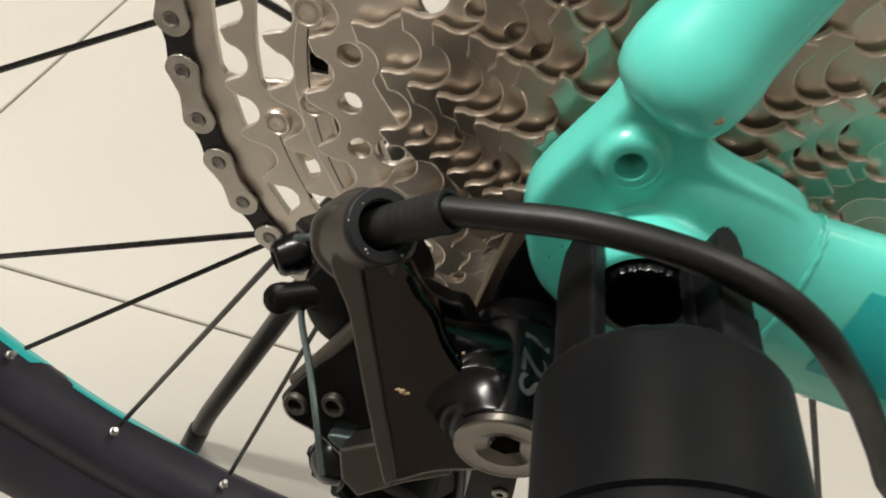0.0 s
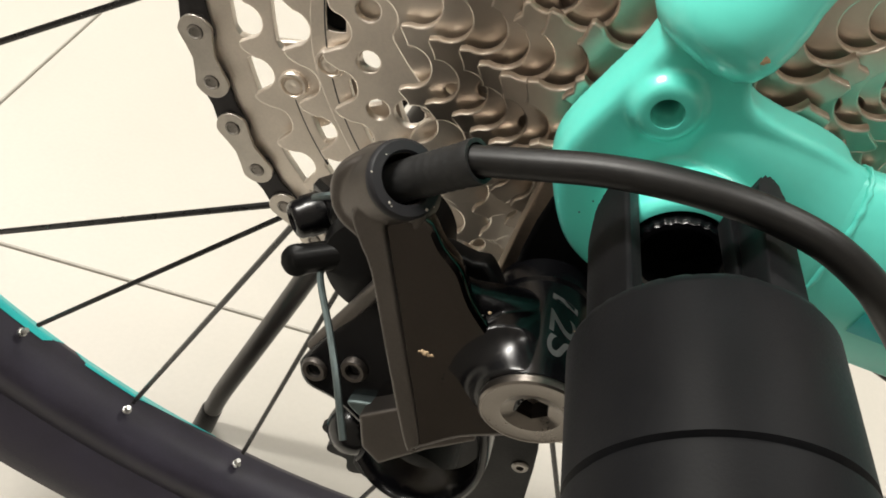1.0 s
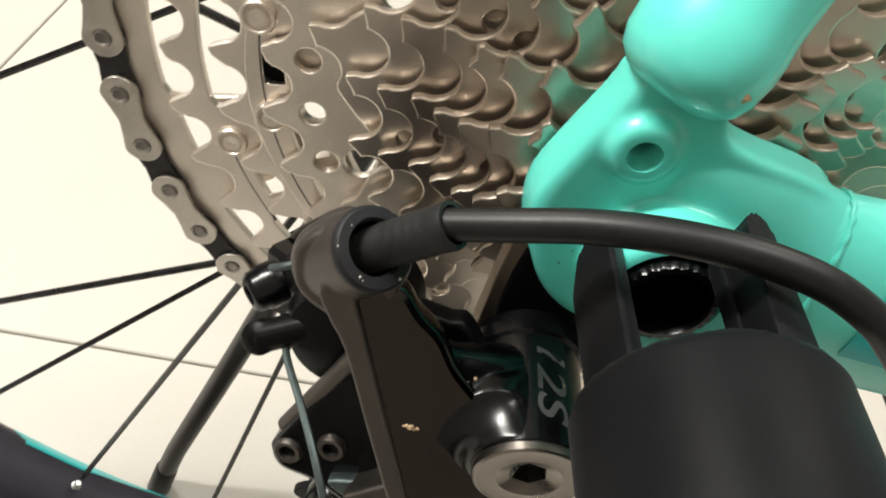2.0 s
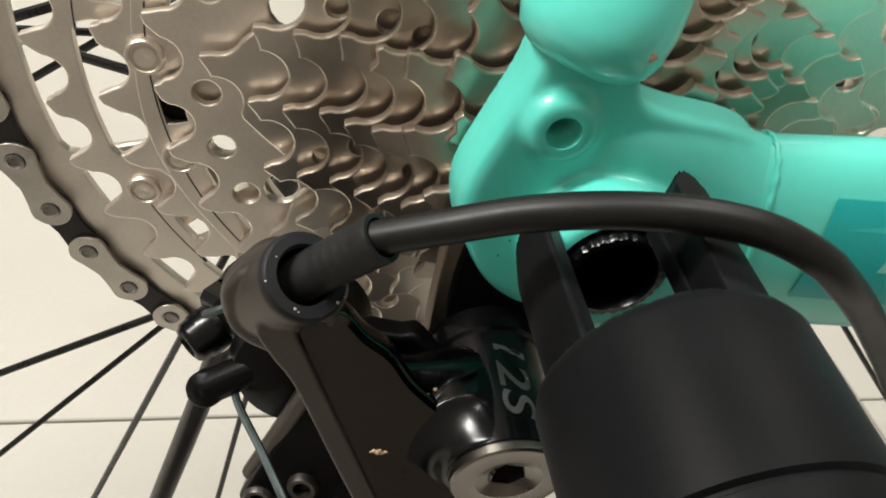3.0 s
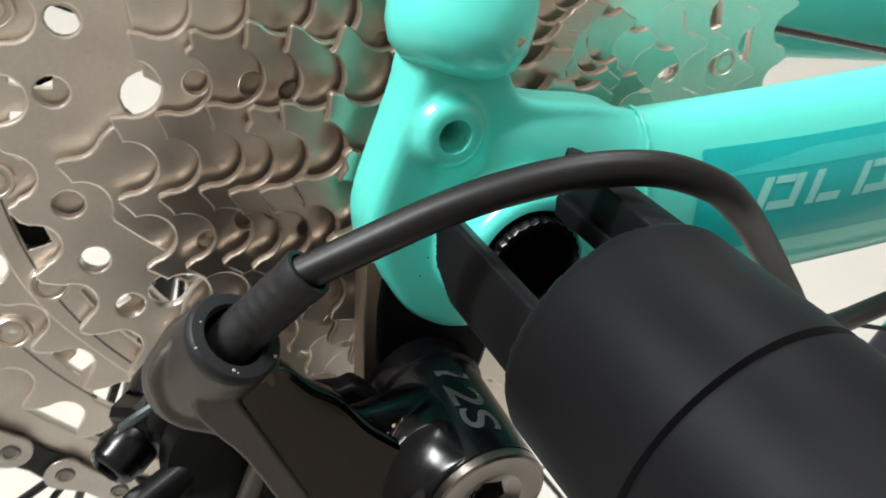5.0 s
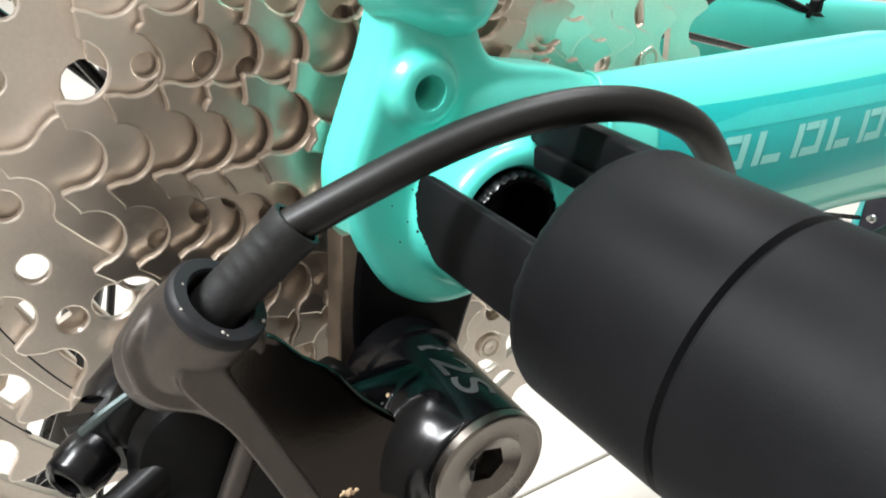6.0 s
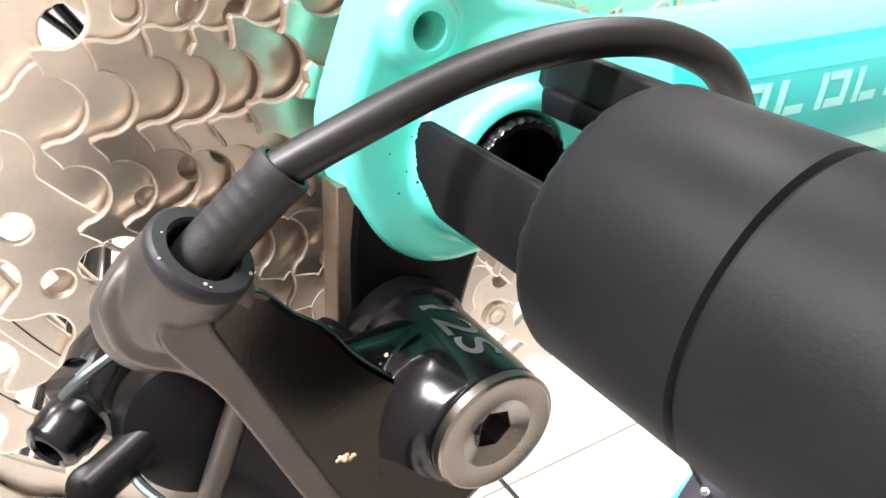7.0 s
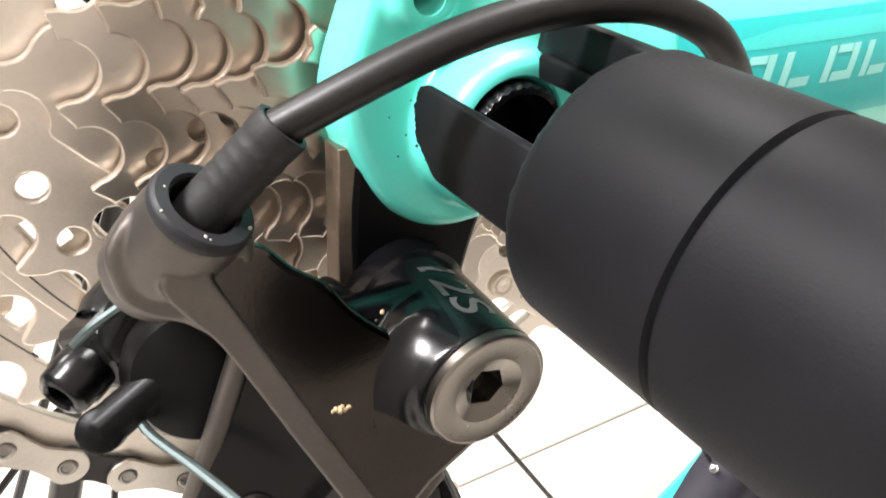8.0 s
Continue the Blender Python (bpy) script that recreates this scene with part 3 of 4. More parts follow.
part("seat_stay", sweep([Vector((SS_P.x, -SS_P.y, SS_P.z)) + Vector((SS_D.x, -SS_D.y, SS_D.z)) * s for s in (-0.03, 0.02, 0.1, 0.42)], 0.0082, 24), TEAL, bike)
part("dropout", plate([rounded(OUT, 3)], 0.008, 0.001, upright(0.0800), "far_dropout"), TEAL, bike)
part("bottom_bracket", lathe([(-0.037, 0.020), (0.037, 0.020)], (0.435, 0, -0.045), (0, 1, 0), 32), TEAL, bike)

# ---- axle peg ----
PEG_P, PEG_D, PEG_R = Vector((0.0036, -0.1000, -0.0030)), Vector((0.065, -0.991, -0.070)).normalized(), 0.0174
peg = thing("axle_peg", PEG_P + PEG_D * 0.01, "black ribbed rubber covered foot peg on the rear axle", "foot peg")
prof = [(0.0070, 0.0), (0.0067, 0.0128), (0.0066, 0.0148), (0.0070, 0.0161), (0.0079, 0.0169), (0.0092, PEG_R)]
for g in (0.0294, 0.0610, 0.0860):
    prof += [(g - 0.0006, PEG_R), (g - 0.0002, PEG_R - 0.0008), (g + 0.0002, PEG_R - 0.0008), (g + 0.0006, PEG_R)]
prof += [(0.1060, PEG_R), (0.1085, PEG_R - 0.0012), (0.1095, PEG_R - 0.004), (0.1095, 0.0)]
bm = lathe(prof, PEG_P, PEG_D, 144)
# the moulded rim is uneven
for v in bm.verts:
    k = max(0.0, 1 - abs((v.co - PEG_P).dot(PEG_D) - 0.0072) / 0.0020)
    v.co += PEG_D * k * (0.0004 * noise.noise(v.co * 160) + 0.0004 * noise.noise(v.co * 900))
part("sleeve", bm, PEG, peg, "black rubber sleeve with turned grooves")
PU = (Vector((1, 0, 0)) - PEG_D * PEG_D.x).normalized()
PV = Vector((PU.y * PEG_D.z - PU.z * PEG_D.y, PU.z * PEG_D.x - PU.x * PEG_D.z, PU.x * PEG_D.y - PU.y * PEG_D.x))
if PV.z < 0:
    PV = -PV


def prong(spread, reach, r_out, r_in):
    """A tongue of the sleeve that reaches in to the frame. spread: its two edge angles at a share of its length; reach: where its torn end lies at a share of its width."""
    bm = bmesh.new()
    n, rows = 40, 14
    grid = {}
    for side, r in ((0, r_out), (1, r_in)):
        for i in range(n + 1):
            f = i / n
            s_end = reach(f) + 0.0006 * noise.noise(Vector((f * 16.0, r_out * 900, 0.3))) + 0.0003 * noise.noise(Vector((f * 60.0, r_out * 900, 0.9))) + 0.0003 * side
            for j in range(rows + 1):
                g = j / rows
                a0, a1 = spread(g)
                a = radians(a0 + (a1 - a0) * f)
                # the long edges are worn round
                worn = 0.0005 * max(0.0, 1 - min(f, 1 - f) / 0.05) ** 2
                rr = r - worn if side == 0 else r + worn
                grid[side, i, j] = bm.verts.new(PEG_P + PEG_D * (s_end + (0.0098 - s_end) * g) + (PU * math.cos(a) + PV * math.sin(a)) * rr)
    for i in range(n):
        for j in range(rows):
            bm.faces.new([grid[0, i, j], grid[0, i + 1, j], grid[0, i + 1, j + 1], grid[0, i, j + 1]])
            bm.faces.new([grid[1, i, j], grid[1, i, j + 1], grid[1, i + 1, j + 1], grid[1, i + 1, j]])
    for i in range(n):
        for j in (0, rows):
            bm.faces.new([grid[0, i, j], grid[1, i, j], grid[1, i + 1, j], grid[0, i + 1, j]])
    for j in range(rows):
        for i in (0, n):
            bm.faces.new([grid[0, i, j], grid[0, i, j + 1], grid[1, i, j + 1], grid[1, i, j]])
    return bm


part("prong", prong(lambda g: (149, 195), lambda f: -0.0170 + 0.0012 * max(0.0, 1 - f / 0.12) ** 2 + 0.0078 * f ** 2.2, 0.0149, 0.0118), PEG, peg)
part("prong", prong(lambda g: (66, 84 + 4 * g), lambda f: -0.0134 + 0.0038 * abs(2 * f - 1) ** 2.4, 0.0167, 0.0114), PEG, peg)
part("prong", prong(lambda g: (60, 90), lambda f: -0.0094, 0.0116, 0.0085), PEG, peg)
part("prong", prong(lambda g: (-20, 10), lambda f: -0.0100, 0.0165, 0.0135), PEG, peg)

# ---- rear derailleur ----
der = thing("rear_derailleur", (-0.02, -0.09, -0.02), "graphite and black twelve speed rear derailleur hung from the dropout", "derailleur")
KB, KD, KR = Vector((-0.0108, -0.1032, -0.0304)), Vector((-0.015, 0.990, 0.060)).normalized(), 0.0088
knuckle = part("knuckle", lathe([(0.0072, 0.0), (0.0072, 0.0036), (0.0002, 0.0038), (0.0, 0.0080), (0.0004, KR), (0.0200, KR), (0.0205, KR + 0.0006), (0.028, KR + 0.0006), (0.0285, 0.006)], KB, KD, 48), GLOSS_BLACK, der, "gloss black mounting knuckle")
# cap bolt with a hexagon socket
bm = bmesh.new()
KU = KD.orthogonal().normalized()
KV = KD.cross(KU)


def kring(r, h, n=48, hexa=False):
    out = []
    for k in range(n):
        a = 2 * math.pi * k / n
        rr = r
        if hexa:
            b = a % (math.pi / 3) - math.pi / 6
            rr = r / math.cos(b)
        out.append(KB - KD * h + (KU * math.cos(a) + KV * math.sin(a)) * rr)
    return out


loft([kring(0.0078, -0.0006), kring(0.0086, -0.0004), kring(0.0088, 0.0000), kring(0.0088, 0.0012), kring(0.0085, 0.0015), kring(0.0082, 0.0015), kring(0.0081, 0.0014), kring(0.0064, 0.0012), kring(0.0051, 0.0013), kring(0.0049, 0.0012), kring(0.0036, 0.0006), kring(0.0026, 0.0003, 48, True), kring(0.0025, -0.0006, 48, True)], False, True, bm)
part("cap_bolt", bm, BOLT_STEEL, der, "stainless cap bolt with a hexagon socket", None, 25)
part("socket", loft([kring(0.0025, -0.0006, 48, True), kring(0.0024, -0.0060, 48, True), kring(0.0003, -0.0066)], False), PIN_STEEL, der, "dark hexagon socket", None, 25)
# printed characters wrapped round the knuckle
cu = bpy.data.curves.new("print", "FONT")
cu.body, cu.size, cu.shear, cu.offset = "12S", 0.0062, 0.25, 0.00006
ob = bpy.data.objects.new("print", cu)
me = bpy.data.meshes.new_from_object(ob)
bpy.data.objects.remove(ob)
bmt = bmesh.new()
bmt.from_mesh(me)
bmesh.ops.subdivide_edges(bmt, edges=[e for e in bmt.edges], cuts=2)
up_dir = Vector((0.12, 0, 1.0))
up_dir = (up_dir - KD * up_dir.dot(KD)).normalized()
fw_dir = KD.cross(up_dir)
if fw_dir.x < 0:
    fw_dir = -fw_dir
for v in bmt.verts:
    along, across = v.co.x, v.co.y
    a = (across * 1.12 - 0.0021) / KR
    v.co = KB + KD * (0.0193 - along * 1.62) + (up_dir * math.cos(a) + fw_dir * math.sin(a)) * (KR + 0.00008)
part("printed_mark", bmt, PRINT, knuckle, "grey printed characters 12S")

# body: local p towards the knuckle, q down along the ridge, n outwards
BO = Vector((-0.0443, -0.0915, -0.0103))
BA = Vector((0.403, -0.282, -0.870)).normalized()
BB = Vector((0.90, -0.07, 0.43))
BB = (BB - BA * BB.dot(BA)).normalized()
BN = BA.cross(BB)
if BN.y > 0:
    BN = -BN


def loc(p, q, n=0.0):
    return BO + BB * p + BA * q + BN * n



def body_plate(outline, n0, depth, bevel, smooth=4):
    m = Matrix.Translation(BO + BN * n0) @ Matrix((BB, BA, BN)).transposed().to_4x4()
    return plate([rounded(outline, smooth)], depth, bevel, m, "body")


PORT, PORT_D = Vector((-0.0411, -0.0912, -0.0030)), Vector((0.44, -0.46, 0.77)).normalized()
barrel = [(-0.0160, 0.0035), (-0.0152, 0.0054), (-0.0130, 0.0066), (-0.0090, 0.0068), (-0.004, 0.0064), (-0.0010, 0.0061), (0.0, 0.0057)]
# the face falls away from the ridge towards the knuckle
NF = (BN + BB * 0.26).normalized()
FP = (BB - NF * BB.dot(NF)).normalized()
FQ = NF.cross(FP) if NF.cross(FP).dot(BA) > 0 else FP.cross(NF)
F0 = loc(0.0040, 0.0, 0.0019)


def face_slab(outline, depth, bevel):
    m = Matrix.Translation(F0 - FP * 0.0040 - NF * depth / 2) @ Matrix((FP, FQ, NF)).transposed().to_4x4()
    return plate([rounded(outline, 4)], depth, bevel, m, "body")


face = [(0.0010, -0.0010), (0.0085, 0.0012), (0.0108, 0.0066), (0.0130, 0.0108), (0.0142, 0.0165), (0.0172, 0.0232), (0.0200, 0.0275), (0.0240, 0.0330), (0.0255, 0.0390), (0.0200, 0.0425), (0.0090, 0.0425), (0.0020, 0.0440), (-0.0004, 0.0430), (-0.0006, 0.0200), (-0.0004, 0.0040)]
ridge = [(-0.0022, -0.0010), (0.0030, -0.0020), (0.0026, 0.0020), (0.0025, 0.0120), (0.0024, 0.0250), (0.0022, 0.0405), (0.0010, 0.0432), (-0.0006, 0.0425), (-0.0010, 0.0250), (-0.0010, 0.0140), (-0.0012, 0.0080), (-0.0022, 0.0035)]
web = [(-0.0068, -0.0030), (-0.0070, -0.0005), (-0.0058, 0.0022), (-0.0032, 0.0050), (-0.0014, 0.0088), (0.0012, 0.0125), (0.0050, 0.0060), (0.0085, 0.0010), (0.0070, -0.0050), (0.0010, -0.0090), (-0.0050, -0.0070)]
foot = [(-0.0104, 0.0400), (-0.0010, 0.0372), (0.0024, 0.0415), (0.0110, 0.0410), (0.0112, 0.0432), (0.0020, 0.0462), (-0.0084, 0.0508), (-0.0112, 0.0470)]
part("face_plate", face_slab(face, 0.0060, 0.0011), FACE, der, "gloss graphite face of the outer link", None, 50)
pieces = [body_plate(ridge, -0.0020, 0.0110, 0.0003), body_plate(web, -0.0032, 0.0090, 0.0010), body_plate(foot, -0.0030, 0.0060, 0.0006, 1),
          lathe(barrel, PORT, PORT_D, 36)]
BOSS_D = (-BB * 0.85 - BA * 0.10)
BOSS_D = (BOSS_D - KD * BOSS_D.dot(KD)).normalized()
BOSS_S = KD.cross(BOSS_D)


def face_depth(p):
    """How far behind p, along the knuckle, the face of the outer link lies."""
    return (F0 - p).dot(NF) / KD.dot(NF)


rings = []
# height, radius and how far each ring has melted into the face
for h, r, f in ((0.0071, 0.0036, 0), (0.0008, 0.0037, 0), (0.0006, 0.0080, 0), (0.0003, 0.0092, 0), (0.0005, 0.0097, 0.02), (0.0008, 0.0101, 0.10), (0.0014, 0.0108, 0.28), (0.0019, 0.0117, 0.52), (0.0023, 0.0127, 0.74), (0.0026, 0.0138, 0.90), (0.0028, 0.0150, 0.985), (0.0030, 0.0160, 1.08), (0.0100, 0.0150, 0), (0.0130, 0.0110, 0), (0.0160, 0.0080, 0)):
    ring = []
    for k in range(72):
        a = 2 * math.pi * k / 72
        w = max(0.0, (math.cos(a) + 0.05) / 1.05) ** 0.8
        rr = KR - 0.0002 + (r - KR + 0.0002) * w if r > KR else r
        p = KB + (BOSS_D * math.cos(a) + BOSS_S * math.sin(a)) * rr
        ring.append(p + KD * (h + (min(0.0220, max(0.0010, face_depth(p))) - h) * f))
    rings.append(ring)
# a saddle between the knuckle and the upper edge of the face
neck = []
for h, u, v, r in ((0.0150, 0.0100, 0.0165, 0.0040), (0.0120, 0.0115, 0.0200, 0.0044), (0.0095, 0.0130, 0.0235, 0.0048), (0.0070, 0.0145, 0.0265, 0.0050)):
    end = F0 + FP * (u - 0.0040) + FQ * v - NF * (r + 0.0010)
    neck.append(sweep([KB + KD * h + (end - KB - KD * h) * k / 6 for k in range(7)], lambda f, r=r: 0.0084 + (r - 0.0084) * min(1.0, f * 1.2) ** 0.8, 24))
part("boss", fuse([loft(rings)] + neck, 0.00030, 14), GLOSS_BLACK, der, "gloss black boss round the cap bolt", None, 60)
port_hole = [lathe([(-0.009, 0.0039), (0.01, 0.0040)], PORT, PORT_D, 28)]
part("outer_link", fuse(pieces, 0.00032, 5, port_hole), GREY_BODY, der, "satin graphite outer link", None, 50)
part("port_ring", lathe([(-0.002, 0.0042), (0.0004, 0.0040), (0.0008, 0.0043), (0.0007, 0.0057), (0.0003, 0.0061), (-0.0004, 0.0062), (-0.002, 0.0058)], PORT, PORT_D, 40, None, True), RING, der, "dark cable port ring")
# inner bracket with two screws
BRACKET = [(-0.0010, 0.0125), (-0.0080, 0.0195), (-0.0222, 0.0315), (-0.0243, 0.0345), (-0.0236, 0.0385), (-0.0180, 0.0420), (-0.0120, 0.0480), (-0.0040, 0.0470), (0.0020, 0.0420), (0.0030, 0.0300)]
part("inner_bracket", body_plate(BRACKET, -0.0086, 0.0060, 0.0012), GLOSS_BLACK, der, "black inner bracket")
part("bracket_edge", sweep([loc(-0.0005, 0.0128, -0.0040), loc(-0.0090, 0.0205, -0.0065), loc(-0.0215, 0.0312, -0.0085)], 0.0016, 10), GREY_BODY, der)
for p, q, n in ((-0.0207, 0.0344, -0.0056), (-0.0123, 0.0337, -0.0052)):
    part("adjusting_screw", lathe([(-0.003, 0.0026), (0.0002, 0.0026), (0.0009, 0.0022), (0.0008, 0.0015), (-0.0014, 0.0013), (-0.0014, 0.0)], loc(p, q, n), BN, 24), GREY_BODY, der, "small dark steel adjusting screw")
part("bracket_lug", body_plate([(-0.0140, 0.0395), (-0.0060, 0.0405), (-0.0085, 0.0440), (-0.0120, 0.0430)], -0.0048, 0.0030, 0.0006), WIRE, der, "bare grey lug on the bracket")
# dark link behind the ridge and hanger arm up to the axle
part("hanger_link", plate([rounded([(-0.0168, -0.004), (-0.004, -0.010), (0.0035, -0.014), (0.0015, -0.023), (-0.003, -0.035), (-0.012, -0.040), (-0.0186, -0.030)], 5)], 0.0060, 0.001, upright(-0.0762), "hanger"), DEEP_BLACK, der, "black hanger link")
part("hanger_edge", plate([[(-0.0202, -0.004), (-0.0170, -0.004), (-0.0182, -0.0295), (-0.0212, -0.0280)]], 0.0050, 0.0003, upright(-0.0762), "hanger_edge"), HANGER, der, "tarnished steel edge of the hanger")
part("inner_link", body_plate([(0.0020, 0.0140), (0.0105, 0.0148), (0.0132, 0.0158), (0.0152, 0.0215), (0.0180, 0.0280), (0.0220, 0.0360), (0.0140, 0.0450), (0.0020, 0.0450)], -0.0150, 0.0050, 0.0010), DEEP_BLACK, der, "black inner link behind the face")
# limit screw cluster: a socketed knob, a hexagon collar and a curved cover, all on one axis
SD = Vector((-0.74, -0.64, -0.20)).normalized()
KNOB = Vector((-0.0604, -0.0775, -0.0322))
part("limit_screw", lathe([(-0.0080, 0.0034), (-0.0072, 0.0041), (-0.0028, 0.0041), (-0.0024, 0.0038), (-0.0010, 0.0037), (-0.0002, 0.0031), (0.0, 0.0024), (-0.0004, 0.0020), (-0.0030, 0.0018), (-0.0030, 0.0)], KNOB, SD, 36), GLOSS_BLACK, der, "gloss black limit screw with a socket")
part("adjusting_nut", lathe([(-0.0135, 0.0050), (-0.0130, 0.0062), (-0.0078, 0.0062), (-0.0064, 0.0054), (-0.0056, 0.0036)], KNOB, SD, 6), GLOSS_BLACK, der, "faceted black adjusting nut", None, 20)
SU = SD.orthogonal().normalized()
SV = SD.cross(SU)
UPW = Vector((-0.2, 0.45, 0.85))
UPW = UPW - SD * SD.dot(UPW)
up_ang = math.atan2(UPW.dot(SV), UPW.dot(SU))
rings = []
for k in range(25):
    a = up_ang + radians(-62 + 124 * k / 24)
    d = SU * math.cos(a) + SV * math.sin(a)
    swell = math.cos(radians(-62 + 124 * k / 24))
    rings.append([KNOB + SD * h + d * (r + 0.0012 * swell) for h, r in ((-0.0200, 0.0052), (-0.0140, 0.0052), (-0.0112, 0.0046), (-0.0106, 0.0050), (-0.0132, 0.0060), (-0.0200, 0.0064))])
part("screw_cover", loft(rings), GLOSS_BLACK, der, "curved gloss black cover over the screws", None, 50)
part("screw_block", fuse([sweep([KNOB - SD * 0.0110, KNOB - SD * 0.0200], 0.0060, 20), block((-0.0475, -0.0750, -0.0255), (0.0110, 0.0080, 0.0110), Euler((0.2, 0.5, 0.3)).to_matrix(), 0.0028, 3)], 0.0004, 4), DEEP_BLACK, der)
part("inner_barrel", lathe([(-0.014, 0.0070), (-0.013, 0.0104), (0.003, 0.0104), (0.0060, 0.0088), (0.0075, 0.0050), (0.0080, 0.0)], loc(-0.0075, 0.0150, -0.0150), BN, 40), DEEP_BLACK, der, "black inner link barrel")
tip, root = Vector((-0.0562, -0.0852, -0.0332)), Vector((-0.0440, -0.0838, -0.0265))
part("clamp_finger", fuse([sweep([tip, root], 0.0028, 16), lathe([(-0.0024, 0.0012), (-0.0016, 0.0030), (0.0016, 0.0030), (0.0024, 0.0012)], tip, (-0.25, -0.80, 0.55), 20), lathe([(-0.002, 0.0026), (0.0, 0.0025), (0.0020, 0.0014)], tip, tip - root, 16)], 0.0003, 4), DEEP_BLACK, der, "rounded black clamp arm")
part("cable_end", sweep(curve_points([(-0.0520, -0.0845, -0.0305), (-0.0513, -0.0880, -0.0332), (-0.0470, -0.0960, -0.0350), (-0.0431, -0.1034, -0.0372), (-0.0385, -0.1110, -0.0440)], 6), 0.00065, 8), WIRE, der, "bare braided steel cable end")
part("inner_wire", sweep(curve_points([(-0.0480, -0.0800, -0.0180), (-0.0515, -0.0795, -0.0200), (-0.0550, -0.0790, -0.0222), (-0.0570, -0.0770, -0.0250)], 5), 0.0007, 8), WIRE, der, "bare braided steel inner wire")
part("clamp_bolt", lathe([(-0.006, 0.0058), (0.0, 0.0058), (0.0022, 0.0048), (0.0036, 0.0026), (0.0040, 0.0)], (-0.0385, -0.0910, -0.0720), (-0.5, -0.75, 0.4), 28), GLOSS_BLACK, der, "polished black domed clamp bolt")
# lower knuckle arch, cage and pulleys
CAGE = [(-0.036, -0.112), (-0.020, -0.098), (-0.004, -0.108), (0.016, -0.190), (0.012, -0.206), (-0.004, -0.204), (-0.026, -0.140), (-0.036, -0.128)]
part("cage_plate", plate([rounded([(-0.036, -0.122), (-0.030, -0.104), (-0.014, -0.090), (-0.002, -0.084), (0.004, -0.086), (0.0085, -0.098), (0.020, -0.180), (0.018, -0.200), (0.006, -0.200), (-0.004, -0.150), (-0.022, -0.134)], 4), circle(-0.0255, -0.122, 0.0035, 20), circle(0.002, -0.125, 0.005, 20), circle(0.009, -0.165, 0.005, 20)], 0.0024, 0.0005, upright(-0.0690), "cage_plate"), MATT_BLACK, der, "black outer cage plate")
part("cage_plate", plate([rounded(CAGE, 4), circle(-0.006, -0.158, 0.008, 20)], 0.0022, 0.0004, upright(-0.0480), "cage_plate"), MATT_BLACK, der)
for x, z in ((-0.0255, -0.126), (0.004, -0.190)):
    part("pulley", plate([[((0.0215 + 0.002 * math.cos(12 * 2 * math.pi * k / 96)) * math.cos(2 * math.pi * k / 96) * 0.95 + x, (0.0215 + 0.002 * math.cos(12 * 2 * math.pi * k / 96)) * math.sin(2 * math.pi * k / 96) * 0.95 + z) for k in range(96)], circle(x, z, 0.004, 16)], 0.0024, 0.0002, upright(-0.0585), "pulley"), MATT_BLACK, der, "black jockey wheel")
part("cage_screw", lathe([(-0.002, 0.0022), (0.0004, 0.0022), (0.0008, 0.0018), (0.0007, 0.0010), (-0.0006, 0.0009), (-0.0006, 0.0)], (0.0050, -0.0702, -0.0985), (0, -1, 0), 20), PIN_STEEL, der, "small steel cage screw")
arch = curve_points([loc(-0.0150, 0.0540, -0.0085), loc(-0.0125, 0.0595, -0.0085), loc(-0.0070, 0.0630, -0.0085), loc(0.0020, 0.0622, -0.0085), loc(0.0080, 0.0570, -0.0085), loc(0.0103, 0.0500, -0.0085), loc(0.0110, 0.0420, -0.0085)], 6)
rings = []
for p, t, u, v in frames(arch):
    side = t.cross(BN).normalized()
    rings.append([p + side * x + BN * y for x, y in ((-0.0007, -0.0050), (0.0007, -0.0050), (0.0010, 0.0), (0.0007, 0.0040), (0.0, 0.0046), (-0.0007, 0.0040), (-0.0010, 0.0))])
part("cage_arch", loft(rings), GLOSS_BLACK, der, "gloss black arch under the linkage", None, 50)
part("lower_knuckle", lathe([(-0.010, 0.008), (-0.009, 0.0105), (-0.004, 0.0115), (0.024, 0.0115), (0.025, 0.009)], (-0.0250, -0.0820, -0.0800), (0.05, 1, 0.15), 32), MATT_BLACK, der)

# ---- shift cable ----
cable = thing("shift_cable", (-0.033, -0.0925, 0.0047), "black shift cable housing bending from frame into derailleur", "cable")
CABLE = [(-0.0395, -0.0893, -0.0026), (-0.0325, -0.0925, 0.0050), (-0.0240, -0.0947, 0.0092), (-0.0166, -0.0963, 0.0125), (-0.0096, -0.0981, 0.0150), (-0.0025, -0.0998, 0.0166), (0.0045, -0.1012, 0.0171), (0.0115, -0.1025, 0.0163),
         (0.0185, -0.1036, 0.0135), (0.0240, -0.1030, 0.0093), (0.0300, -0.1008, 0.0040), (0.0365, -0.0985, -0.0022), (0.0476, -0.0955, -0.0137), (0.0560, -0.0935, -0.0225), (0.0680, -0.0910, -0.0295), (0.0900, -0.0870, -0.0320), (0.1400, -0.0830, -0.0300), (0.2200, -0.0780, -0.0360)]
part("housing", sweep(curve_points(CABLE[1:], 6), 0.00225, 16), HOUSING, cable)
c0, c1 = PORT - PORT_D * 0.005, Vector(CABLE[1]) + (Vector(CABLE[2]) - Vector(CABLE[1])) * 0.10
dv = (c1 - c0)
prof = [(0.0, 0.0032)]
for k in range(5):
    s = dv.length * (0.42 + 0.10 * k)
    prof += [(s - 0.0006, 0.0033), (s, 0.0032), (s + 0.0006, 0.0033)]
